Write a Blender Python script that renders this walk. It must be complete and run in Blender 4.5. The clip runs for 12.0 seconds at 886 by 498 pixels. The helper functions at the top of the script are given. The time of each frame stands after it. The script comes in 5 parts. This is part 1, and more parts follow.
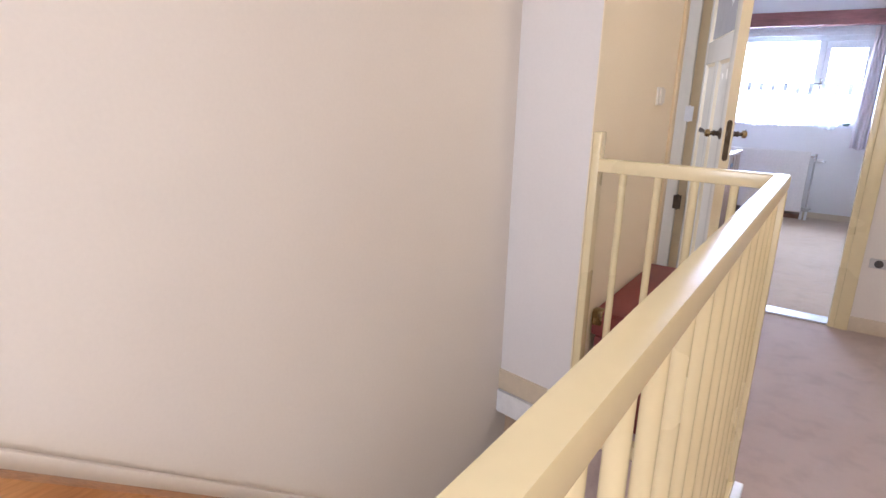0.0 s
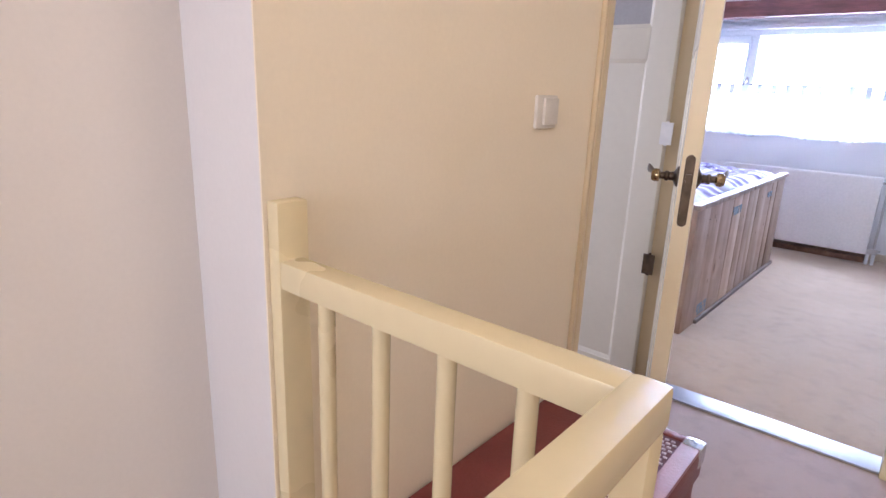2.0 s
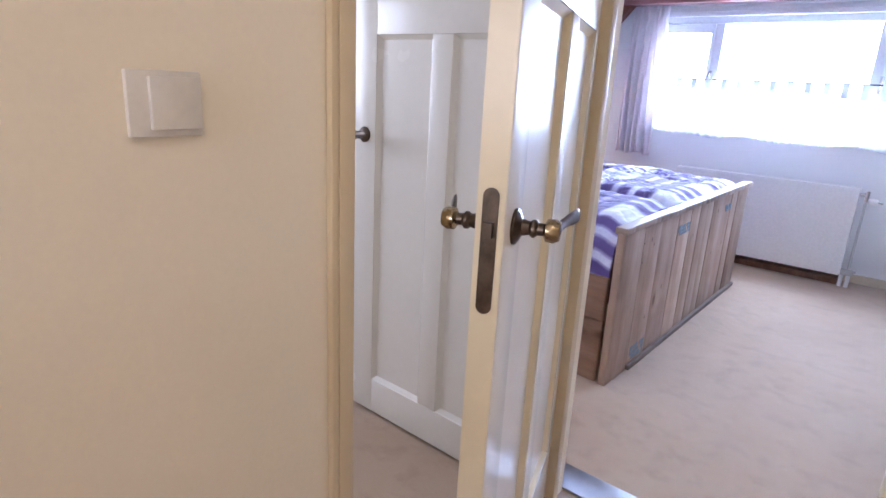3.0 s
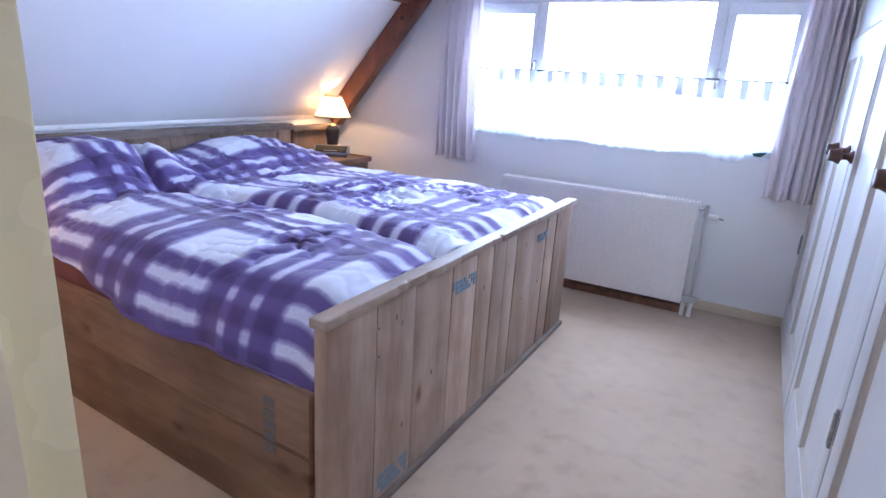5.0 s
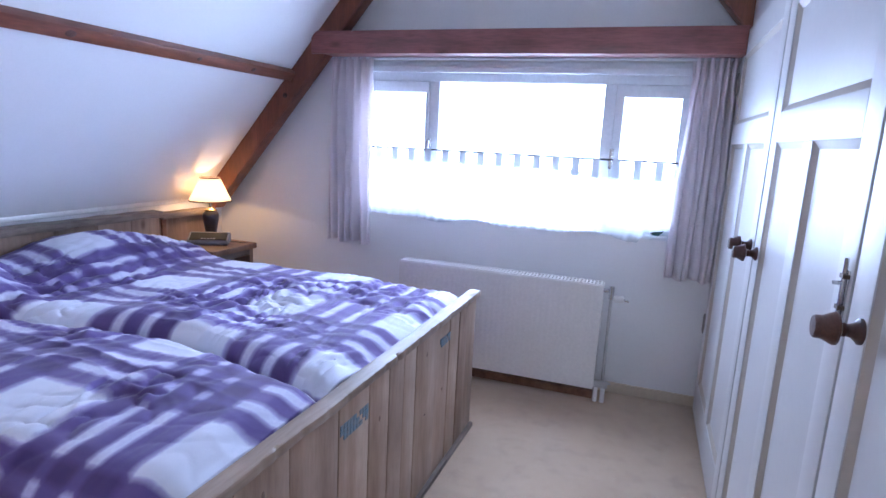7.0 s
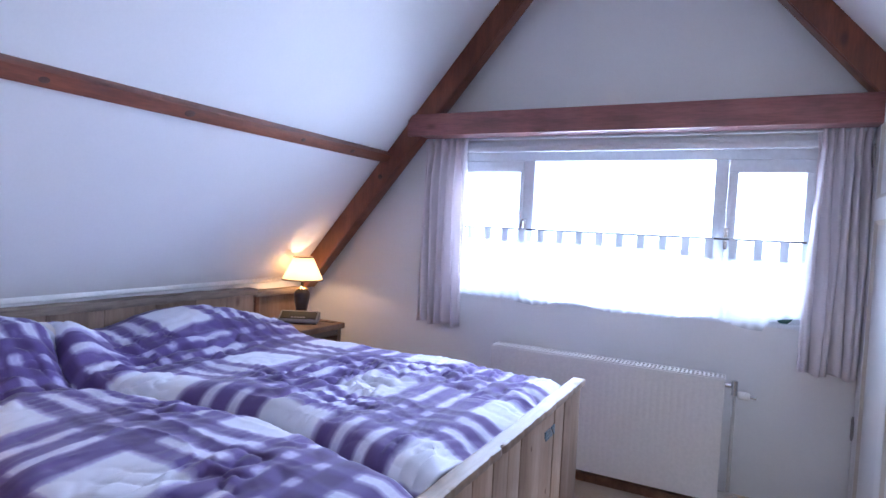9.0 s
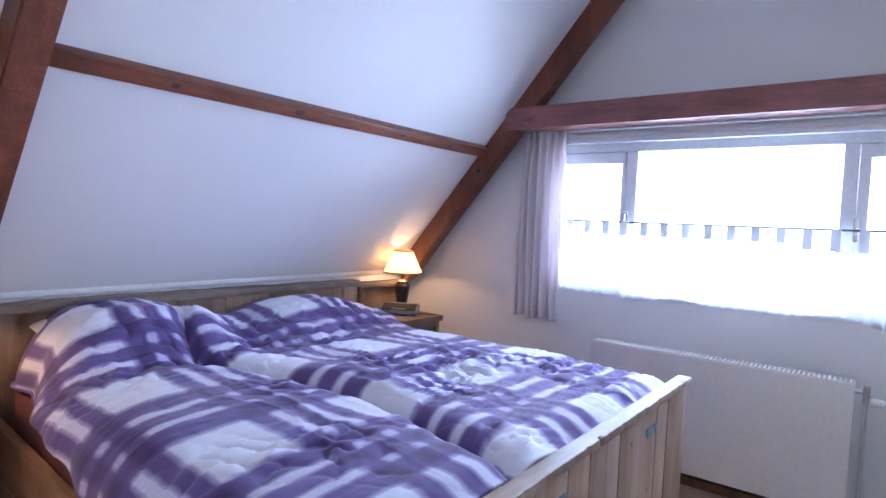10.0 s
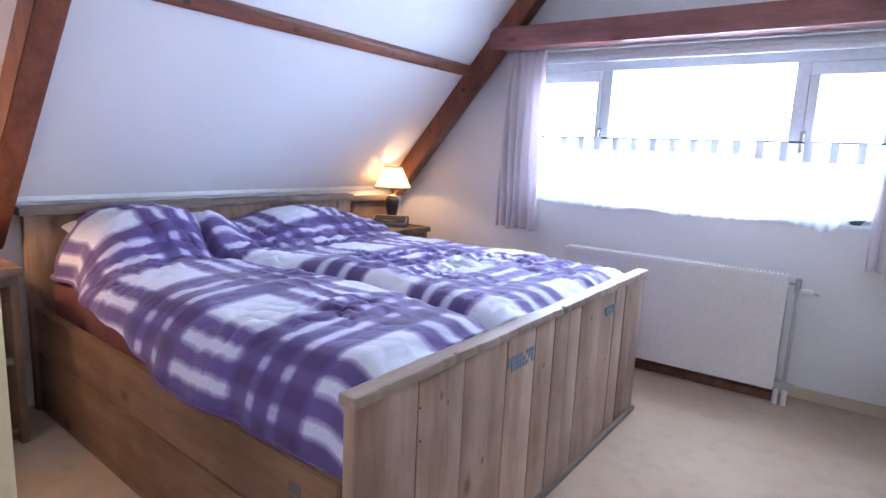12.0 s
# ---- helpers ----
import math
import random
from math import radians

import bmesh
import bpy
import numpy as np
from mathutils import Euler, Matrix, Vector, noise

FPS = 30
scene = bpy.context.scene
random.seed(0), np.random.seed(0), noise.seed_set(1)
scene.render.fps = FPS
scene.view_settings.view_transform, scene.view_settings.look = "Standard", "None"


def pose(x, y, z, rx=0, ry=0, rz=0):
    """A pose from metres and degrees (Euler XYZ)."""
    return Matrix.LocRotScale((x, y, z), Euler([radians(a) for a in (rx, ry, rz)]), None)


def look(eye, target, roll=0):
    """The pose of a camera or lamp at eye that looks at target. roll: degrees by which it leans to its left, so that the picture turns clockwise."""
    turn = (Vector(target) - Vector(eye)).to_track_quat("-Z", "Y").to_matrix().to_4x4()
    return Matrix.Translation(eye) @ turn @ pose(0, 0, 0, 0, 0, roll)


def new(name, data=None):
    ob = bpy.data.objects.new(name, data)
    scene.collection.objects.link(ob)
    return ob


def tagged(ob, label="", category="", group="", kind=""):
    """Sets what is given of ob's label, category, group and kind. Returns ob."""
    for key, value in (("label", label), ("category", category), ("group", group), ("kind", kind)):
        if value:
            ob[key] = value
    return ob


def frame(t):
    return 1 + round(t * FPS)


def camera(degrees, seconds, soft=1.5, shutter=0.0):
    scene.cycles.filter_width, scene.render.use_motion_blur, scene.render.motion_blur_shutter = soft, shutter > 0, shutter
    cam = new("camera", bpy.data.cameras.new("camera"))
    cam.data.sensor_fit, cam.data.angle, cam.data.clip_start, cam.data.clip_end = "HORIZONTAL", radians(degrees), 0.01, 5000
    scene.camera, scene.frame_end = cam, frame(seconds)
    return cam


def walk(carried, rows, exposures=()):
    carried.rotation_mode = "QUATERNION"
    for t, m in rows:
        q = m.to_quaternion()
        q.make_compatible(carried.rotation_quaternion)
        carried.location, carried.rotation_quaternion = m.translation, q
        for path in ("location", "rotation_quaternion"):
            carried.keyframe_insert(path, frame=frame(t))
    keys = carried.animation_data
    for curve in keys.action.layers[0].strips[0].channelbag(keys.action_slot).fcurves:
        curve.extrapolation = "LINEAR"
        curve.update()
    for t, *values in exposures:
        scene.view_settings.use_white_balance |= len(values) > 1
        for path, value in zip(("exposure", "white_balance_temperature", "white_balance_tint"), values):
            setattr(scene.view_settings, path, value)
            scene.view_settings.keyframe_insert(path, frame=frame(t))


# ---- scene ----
cam = camera(75.0, 12.0)
PATH = [
    (0, (0.649, -0.127, 1.196), (-0.432, 1.469, 0.662), 1.6),
    (0.5, (0.668, 0.138, 1.212), (-0.525, 1.653, 0.681), 1.7),
    (1, (0.675, 0.442, 1.209), (-0.552, 1.93, 0.678), 2.0),
    (1.5, (0.688, 0.819, 1.23), (-0.547, 2.296, 0.689), 2.4),
    (2, (0.677, 1.219, 1.237), (-0.56, 2.694, 0.694), 2.2),
    (2.5, (0.663, 1.632, 1.246), (-0.556, 3.115, 0.685), 2.9),
    (3, (0.647, 2.045, 1.23), (-0.554, 3.544, 0.672), 3.0),
    (3.2, (0.679, 2.186, 1.237), (-0.532, 3.682, 0.692), 1.6),
    (4.8, (0.654, 3.201, 1.287), (-0.298, 4.86, 0.701), 3.4),
    (5, (0.646, 3.258, 1.278), (-0.254, 4.95, 0.704), 3.5),
    (5.5, (0.64, 3.355, 1.294), (-0.101, 5.129, 0.744), 3.3),
    (6, (0.627, 3.435, 1.328), (-0.027, 5.252, 0.806), 3.1),
    (6.5, (0.588, 3.51, 1.364), (-0.046, 5.352, 0.91), 3.1),
    (7, (0.556, 3.575, 1.419), (-0.084, 5.432, 1.042), 2.9),
    (7.2, (0.526, 3.593, 1.416), (-0.109, 5.46, 1.084), 3.1),
    (8.8, (0.414, 3.626, 1.371), (-0.413, 5.445, 1.285), 3.1),
    (9, (0.418, 3.675, 1.342), (-0.494, 5.454, 1.262), 2.9),
    (9.5, (0.413, 3.68, 1.324), (-0.666, 5.362, 1.233), 2.8),
    (10, (0.437, 3.664, 1.308), (-0.763, 5.261, 1.21), 2.6),
    (10.5, (0.498, 3.65, 1.278), (-0.755, 5.206, 1.19), 2.4),
    (11, (0.59, 3.595, 1.226), (-0.681, 5.135, 1.11), 2.4),
    (11.2, (0.587, 3.548, 1.214), (-0.663, 5.101, 1.054), 2.4),
    (11.5, (0.608, 3.492, 1.209), (-0.619, 5.053, 0.973), 2.4),
    (12, (0.606, 3.411, 1.217), (-0.527, 5.026, 0.886), 2.6),
]
walk(cam, [(t, look(eye, goal, roll)) for t, eye, goal, roll in PATH],
     exposures=[(0, 0.56, 5260, 17), (1.5, 0.52, 5270, 20), (2.5, 0.7, 5040, 21), (3.2, 0.45, 4980, 18), (5.0, 0.21, 4950, 15), (6.0, -0.05, 4890, 15),
                (7.2, -0.18, 4950, 17), (8.8, -0.20, 5090, 18), (9.5, -0.24, 5140, 18), (11.0, -0.03, 5170, 16), (12, 0.11, 5320, 17)])

# ---- world, daylight and lamps ----
world = bpy.data.worlds.new("sky")
scene.world = world
world.use_nodes = True
sky = world.node_tree.nodes.new("ShaderNodeTexSky")
sky.sky_type = "NISHITA"
sky.sun_disc = False
sky.sun_elevation = radians(38)
sky.sun_rotation = radians(205)
background = world.node_tree.nodes["Background"]
background.inputs["Strength"].default_value = 0.12
world.node_tree.links.new(sky.outputs["Color"], background.inputs["Color"])


def daylight(name, place, target, wide, high, watts, colour, spread=180):
    """Sky light that enters by a window opening."""
    lamp = bpy.data.lights.new(name, "AREA")
    lamp.shape, lamp.size, lamp.size_y = "RECTANGLE", wide, high
    lamp.energy, lamp.color = watts, colour
    lamp.spread = radians(spread)
    ob = new(name, lamp)
    ob.matrix_world = look(place, target)
    return ob


daylight("bedroom_daylight", (-0.22, 7.16, 1.40), (-0.22, 3.16, 0.25), 2.1, 0.95, 98, (0.82, 0.89, 1.0), 135)
daylight("landing_daylight", (0.65, -1.80, 1.45), (0.65, 5, 1.35), 1.1, 1.0, 36, (1.0, 0.93, 0.85))
daylight("side_room_daylight", (-2.42, 2.6, 1.45), (0, 2.6, 1.3), 0.9, 0.9, 18, (1.0, 0.94, 0.90))


def bulb(name, place, watts):
    lamp = bpy.data.lights.new(name, "POINT")
    lamp.energy, lamp.color, lamp.shadow_soft_size = watts, (1.0, 0.58, 0.24), 0.025
    ob = new(name, lamp)
    ob.location = place
    return ob


# ---- materials ----
def nodes_of(name):
    m = bpy.data.materials.new(name)
    m.use_nodes = True
    t = m.node_tree
    return m, t.nodes, t.links, t.nodes["Principled BSDF"]


def mapped(n, l, scale, coord="Object"):
    tc = n.new("ShaderNodeTexCoord")
    mp = n.new("ShaderNodeMapping")
    mp.inputs["Scale"].default_value = scale
    l.new(tc.outputs[coord], mp.inputs["Vector"])
    return mp.outputs["Vector"]


def noise_node(n, l, vec, scale, detail=4.0, rough=0.55):
    t = n.new("ShaderNodeTexNoise")
    t.inputs["Scale"].default_value = scale
    t.inputs["Detail"].default_value = detail
    t.inputs["Roughness"].default_value = rough
    l.new(vec, t.inputs["Vector"])
    return t.outputs["Fac"]


def ramp_node(n, l, fac, stops):
    r = n.new("ShaderNodeValToRGB")
    e = r.color_ramp.elements
    e[0].position, e[0].color = stops[0][0], (*stops[0][1], 1)
    e[1].position, e[1].color = stops[-1][0], (*stops[-1][1], 1)
    for p, c in stops[1:-1]:
        k = e.new(p)
        k.color = (*c, 1)
    l.new(fac, r.inputs["Fac"])
    return r.outputs["Color"]


def mix_colour(n, l, fac, a, b, kind="MIX"):
    m = n.new("ShaderNodeMix")
    m.data_type, m.blend_type = "RGBA", kind
    for s, v in ((m.inputs["Factor"], fac), (m.inputs["A"], a), (m.inputs["B"], b)):
        if isinstance(v, (int, float)):
            s.default_value = v
        elif isinstance(v, tuple):
            s.default_value = (*v, 1)
        else:
            l.new(v, s)
    return m.outputs["Result"]


def bump_node(n, l, bsdf, height, strength, distance):
    b = n.new("ShaderNodeBump")
    b.inputs["Strength"].default_value = strength
    b.inputs["Distance"].default_value = distance
    l.new(height, b.inputs["Height"])
    l.new(b.outputs["Normal"], bsdf.inputs["Normal"])


def surface(name, low, high, rough=0.5, scale=3.0, fine=60.0, relief=0.15, depth=0.002, metal=0.0, coat=0.0, grain=0.90):
    """A plain surface: a slow drift of colour, a fine grain and a slight relief."""
    m, n, l, b = nodes_of(name)
    v = mapped(n, l, (1, 1, 1))
    slow = noise_node(n, l, v, scale)
    quick = noise_node(n, l, v, fine, 3)
    c = ramp_node(n, l, slow, [(0.3, low), (0.7, high)])
    g = ramp_node(n, l, quick, [(0.25, (grain, grain, grain)), (0.75, (1.0, 1.0, 1.0))])
    l.new(mix_colour(n, l, 1.0, c, g, "MULTIPLY"), b.inputs["Base Color"])
    r = n.new("ShaderNodeMapRange")
    r.inputs["To Min"].default_value, r.inputs["To Max"].default_value = rough - 0.06, rough + 0.08
    l.new(slow, r.inputs["Value"])
    l.new(r.outputs["Result"], b.inputs["Roughness"])
    b.inputs["Metallic"].default_value = metal
    b.inputs["Coat Weight"].default_value = coat
    bump_node(n, l, b, quick, relief, depth)
    return m


def timber(name, dark, mid, light, axis="X", rough=0.6, ring=7.0, stretch=14.0, coat=0.0, knots=True, vary=0.25, streak=0.72):
    """Wood with grain along one axis, knots and a tone that differs from board to board."""
    m, n, l, b = nodes_of(name)
    s = [stretch, stretch, stretch]
    s["XYZ".index(axis)] = 1.0
    info = n.new("ShaderNodeObjectInfo")
    tc = n.new("ShaderNodeTexCoord")
    shift = n.new("ShaderNodeVectorMath")
    shift.operation = "MULTIPLY_ADD"
    shift.inputs[1].default_value = (1, 1, 1)
    spread = n.new("ShaderNodeCombineXYZ")
    far = n.new("ShaderNodeMath")
    far.operation = "MULTIPLY"
    far.inputs[1].default_value = 17.0
    l.new(info.outputs["Random"], far.inputs[0])
    for k in range(3):
        l.new(far.outputs[0], spread.inputs[k])
    l.new(tc.outputs["Object"], shift.inputs[0])
    l.new(spread.outputs[0], shift.inputs[2])
    mp = n.new("ShaderNodeMapping")
    mp.inputs["Scale"].default_value = s
    l.new(shift.outputs[0], mp.inputs["Vector"])
    grain = noise_node(n, l, mp.outputs["Vector"], ring * 0.35, 6, 0.6)
    fine = noise_node(n, l, mp.outputs["Vector"], ring * 3.0, 4, 0.6)
    stain = noise_node(n, l, shift.outputs[0], 3.0, 3)
    c = ramp_node(n, l, grain, [(0.28, dark), (0.5, mid), (0.72, light)])
    f = ramp_node(n, l, fine, [(0.3, (streak,) * 3), (0.6, (1.0, 1.0, 1.0))])
    c = mix_colour(n, l, 1.0, c, f, "MULTIPLY")
    d = ramp_node(n, l, stain, [(0.32, (0.66, 0.62, 0.58)), (0.62, (1.0, 1.0, 1.0))])
    c = mix_colour(n, l, 0.8, c, d, "MULTIPLY")
    tone = ramp_node(n, l, info.outputs["Random"], [(0.0, (1 - vary,) * 3), (1.0, (1.0, 1.0, 1.0))])
    c = mix_colour(n, l, 1.0, c, tone, "MULTIPLY")
    if knots:
        vo = n.new("ShaderNodeTexVoronoi")
        vo.inputs["Scale"].default_value = 3.4
        sq = n.new("ShaderNodeMapping")
        k = [1.6, 1.6, 1.6]
        k["XYZ".index(axis)] = 0.8
        sq.inputs["Scale"].default_value = k
        l.new(shift.outputs[0], sq.inputs["Vector"])
        l.new(sq.outputs["Vector"], vo.inputs["Vector"])
        spot = ramp_node(n, l, vo.outputs["Distance"], [(0.045, (0.28, 0.19, 0.14)), (0.10, (0.8, 0.74, 0.7)), (0.15, (1.0, 1.0, 1.0))])
        c = mix_colour(n, l, 0.8, c, spot, "MULTIPLY")
    l.new(c, b.inputs["Base Color"])
    b.inputs["Roughness"].default_value = rough
    b.inputs["Coat Weight"].default_value = coat
    bump_node(n, l, b, fine, 0.35, 0.002)
    return m


def carpet_material(name, low, high):
    m, n, l, b = nodes_of(name)
    v = mapped(n, l, (1, 1, 1))
    slow = noise_node(n, l, v, 2.2, 5, 0.6)
    mid = noise_node(n, l, v, 9.0, 4, 0.6)
    pile = noise_node(n, l, v, 420.0, 2)
    c = ramp_node(n, l, slow, [(0.3, low), (0.7, high)])
    c = mix_colour(n, l, 0.7, c, ramp_node(n, l, mid, [(0.30, (0.78, 0.77, 0.77)), (0.50, (1.0, 1.0, 1.0))]), "MULTIPLY")
    c = mix_colour(n, l, 0.5, c, ramp_node(n, l, pile, [(0.3, (0.7, 0.7, 0.7)), (0.7, (1.0, 1.0, 1.0))]), "MULTIPLY")
    l.new(c, b.inputs["Base Color"])
    b.inputs["Roughness"].default_value = 0.95
    b.inputs["Sheen Weight"].default_value = 0.3
    bump_node(n, l, b, pile, 0.5, 0.004)
    return m


def cloth(name, low, high, thin=0.35, scale=5.0):
    """Woven curtain cloth that lets some light through."""
    m, n, l, b = nodes_of(name)
    v = mapped(n, l, (1, 1, 1))
    slow = noise_node(n, l, v, scale)
    weave = noise_node(n, l, v, 300.0, 2)
    c = ramp_node(n, l, slow, [(0.3, low), (0.7, high)])
    l.new(c, b.inputs["Base Color"])
    b.inputs["Roughness"].default_value = 0.9
    bump_node(n, l, b, weave, 0.3, 0.001)
    tr = n.new("ShaderNodeBsdfTranslucent")
    l.new(c, tr.inputs["Color"])
    mx = n.new("ShaderNodeMixShader")
    mx.inputs[0].default_value = thin
    l.new(b.outputs[0], mx.inputs[1])
    l.new(tr.outputs[0], mx.inputs[2])
    l.new(mx.outputs[0], n["Material Output"].inputs["Surface"])
    return m


def sheer_material():
    m, n, l, b = nodes_of("sheer_voile")
    tr = n.new("ShaderNodeBsdfTranslucent")
    tr.inputs["Color"].default_value = (0.86, 0.88, 0.9, 1)
    b.inputs["Base Color"].default_value = (0.86, 0.87, 0.88, 1)
    b.inputs["Roughness"].default_value = 0.9
    clear = n.new("ShaderNodeBsdfTransparent")
    one = n.new("ShaderNodeMixShader")
    one.inputs[0].default_value = 0.6
    l.new(b.outputs[0], one.inputs[1])
    l.new(tr.outputs[0], one.inputs[2])
    two = n.new("ShaderNodeMixShader")
    two.inputs[0].default_value = 0.35
    l.new(one.outputs[0], two.inputs[1])
    l.new(clear.outputs[0], two.inputs[2])
    l.new(two.outputs[0], n["Material Output"].inputs["Surface"])
    return m


def glass_material():
    m, n, l, b = nodes_of("window_glass")
    b.inputs["Base Color"].default_value = (0.97, 0.99, 0.99, 1)
    b.inputs["Roughness"].default_value = 0.0
    b.inputs["IOR"].default_value = 1.45
    b.inputs["Transmission Weight"].default_value = 1.0
    return m


def tartan_material():
    """Purple and white plaid fleece, woven in bands across and along."""
    m, n, l, b = nodes_of("plaid_fleece")
    uv = n.new("ShaderNodeUVMap")
    uv.uv_map = "UVMap"
    wob = n.new("ShaderNodeTexNoise")
    wob.inputs["Scale"].default_value = 5.0
    l.new(uv.outputs[0], wob.inputs["Vector"])
    sep = n.new("ShaderNodeSeparateXYZ")
    l.new(uv.outputs[0], sep.inputs[0])
    tones = []
    for k, (period, start, stops) in enumerate((
            (0.595, -0.0045, [(0.0, 0), (0.405, 0), (0.475, 1), (0.565, 1), (0.595, 0.16), (0.635, 0.16), (0.665, 0.9), (0.745, 0.9),
                              (0.775, 0.16), (0.815, 0.16), (0.845, 1), (0.95, 1), (1.0, 0)]),
            (0.51, -0.0045, [(0.0, 0), (0.41, 0), (0.48, 1), (0.55, 1), (0.592, 0.16), (0.643, 0.16), (0.685, 0.9), (0.755, 0.9),
                             (0.797, 0.16), (0.848, 0.16), (0.89, 1), (0.95, 1), (1.0, 0)]))):
        ad = n.new("ShaderNodeMath")
        ad.operation = "MULTIPLY_ADD"
        ad.inputs[1].default_value, ad.inputs[2].default_value = 0.009, start
        l.new(wob.outputs["Fac"], ad.inputs[0])
        su = n.new("ShaderNodeMath")
        l.new(sep.outputs[k], su.inputs[0])
        l.new(ad.outputs[0], su.inputs[1])
        dv = n.new("ShaderNodeMath")
        dv.operation = "DIVIDE"
        dv.inputs[1].default_value = period
        l.new(su.outputs[0], dv.inputs[0])
        fr = n.new("ShaderNodeMath")
        fr.operation = "FRACT"
        l.new(dv.outputs[0], fr.inputs[0])
        tones.append(ramp_node(n, l, fr.outputs[0], [(p, (t, t, t)) for p, t in stops]))
    both = mix_colour(n, l, 0.5, tones[0], tones[1])
    blur = noise_node(n, l, uv.outputs[0], 90.0, 3)
    soft = n.new("ShaderNodeMath")
    soft.operation = "MULTIPLY_ADD"
    soft.inputs[1].default_value, soft.inputs[2].default_value = 0.12, -0.06
    l.new(blur, soft.inputs[0])
    tot = n.new("ShaderNodeMath")
    l.new(both, tot.inputs[0])
    l.new(soft.outputs[0], tot.inputs[1])
    c = ramp_node(n, l, tot.outputs[0], [(0.03, (0.73, 0.745, 0.85)), (0.18, (0.39, 0.355, 0.59)), (0.44, (0.125, 0.085, 0.26)), (0.96, (0.068, 0.038, 0.15))])
    l.new(c, b.inputs["Base Color"])
    b.inputs["Roughness"].default_value = 0.9
    b.inputs["Sheen Weight"].default_value = 0.26
    b.inputs["Sheen Roughness"].default_value = 0.4
    pile = noise_node(n, l, uv.outputs[0], 260.0, 2)
    bump_node(n, l, b, pile, 0.25, 0.002)
    return m


def shade_material():
    m, n, l, b = nodes_of("lampshade_fabric")
    b.inputs["Base Color"].default_value = (0.85, 0.74, 0.52, 1)
    b.inputs["Roughness"].default_value = 0.9
    tr = n.new("ShaderNodeBsdfTranslucent")
    tr.inputs["Color"].default_value = (0.92, 0.80, 0.58, 1)
    mx = n.new("ShaderNodeMixShader")
    mx.inputs[0].default_value = 0.5
    l.new(b.outputs[0], mx.inputs[1])
    l.new(tr.outputs[0], mx.inputs[2])
    l.new(mx.outputs[0], n["Material Output"].inputs["Surface"])
    return m


PLASTER = surface("white_plaster", (0.83, 0.82, 0.81), (0.87, 0.86, 0.85), 0.85, 1.5, 90, 0.08, 0.001, grain=0.97)
CREAM_WALL = surface("cream_wallpaper", (0.87, 0.765, 0.57), (0.90, 0.80, 0.615), 0.8, 1.2, 110, 0.06, 0.001, grain=0.97)
LANDING_WALL = surface("off_white_wallpaper", (0.77, 0.70, 0.625), (0.80, 0.74, 0.665), 0.85, 1.0, 110, 0.06, 0.001, grain=0.97)
RETURN_WALL = surface("greyed_white_wallpaper", (0.74, 0.70, 0.67), (0.78, 0.745, 0.715), 0.85, 1.4, 110, 0.06, 0.001, grain=0.97)
WHITE_PAINT = surface("white_gloss_paint", (0.83, 0.81, 0.79), (0.87, 0.85, 0.83), 0.28, 2.0, 40, 0.05, 0.001)
CREAM_PAINT = surface("cream_gloss_paint", (0.74, 0.62, 0.36), (0.78, 0.665, 0.40), 0.25, 2.0, 35, 0.04, 0.001, grain=0.97)
# white paint greyed to hold the dim, slanting window light on the cupboards
CUPBOARD_PAINT = surface("shade_greyed_white_paint", (0.58, 0.56, 0.545), (0.62, 0.60, 0.585), 0.33, 2.0, 40, 0.04, 0.001, grain=0.96)
DOOR_PAINT = surface("ivory_door_paint", (0.80, 0.75, 0.63), (0.83, 0.78, 0.67), 0.24, 2.0, 40, 0.03, 0.001, grain=0.97)
# door paint yellowed: landing light painted onto the edge and mouldings
WARM_LIT_EDGE = surface("warm_lit_edge_cream", (0.78, 0.665, 0.43), (0.81, 0.70, 0.47), 0.3, 3.0, 40, 0.05, 0.001, grain=0.96)
SKIRTING = surface("beige_skirting_paint", (0.62, 0.52, 0.37), (0.68, 0.57, 0.42), 0.4, 2.0, 40, 0.08, 0.001)
BED_CARPET = carpet_material("beige_carpet", (0.48, 0.345, 0.215), (0.56, 0.42, 0.28))
LAND_CARPET = carpet_material("pinkish_beige_carpet", (0.55, 0.42, 0.36), (0.62, 0.49, 0.43))
BEAM_WOOD = timber("stained_beam_wood", (0.13, 0.035, 0.015), (0.22, 0.065, 0.028), (0.30, 0.10, 0.045), "Z", 0.45, 5, 9, 0.1, True, 0.1)
BEAM_WOOD_Y = timber("stained_purlin_wood", (0.13, 0.035, 0.015), (0.22, 0.065, 0.028), (0.30, 0.10, 0.045), "Y", 0.45, 5, 9, 0.1, True, 0.1)
# the rafters' stain made lighter and more purple: window haze in the colour
BEAM_WOOD_X = timber("hazed_stained_tie_wood", (0.18, 0.06, 0.052), (0.28, 0.098, 0.085), (0.36, 0.14, 0.12), "X", 0.45, 5, 9, 0.1, True, 0.1)
PLANK_Z = timber("weathered_plank_upright", (0.34, 0.21, 0.135), (0.52, 0.365, 0.26), (0.63, 0.475, 0.36), "Z", 0.6, 3.2, 7, 0, True, 0.34, 0.88)
PLANK_DARK = timber("brown_weathered_plank", (0.28, 0.172, 0.114), (0.45, 0.31, 0.222), (0.56, 0.415, 0.315), "Z", 0.65, 3.2, 7, 0, True, 0.2, 0.86)
# next two: darker copies of the footboard timber, the headboard's shade in their tone
HEAD_PLANK = timber("brown_headboard_plank", (0.20, 0.125, 0.08), (0.36, 0.24, 0.165), (0.48, 0.345, 0.25), "Z", 0.75, 3.2, 8, 0, True, 0.3, 0.86)
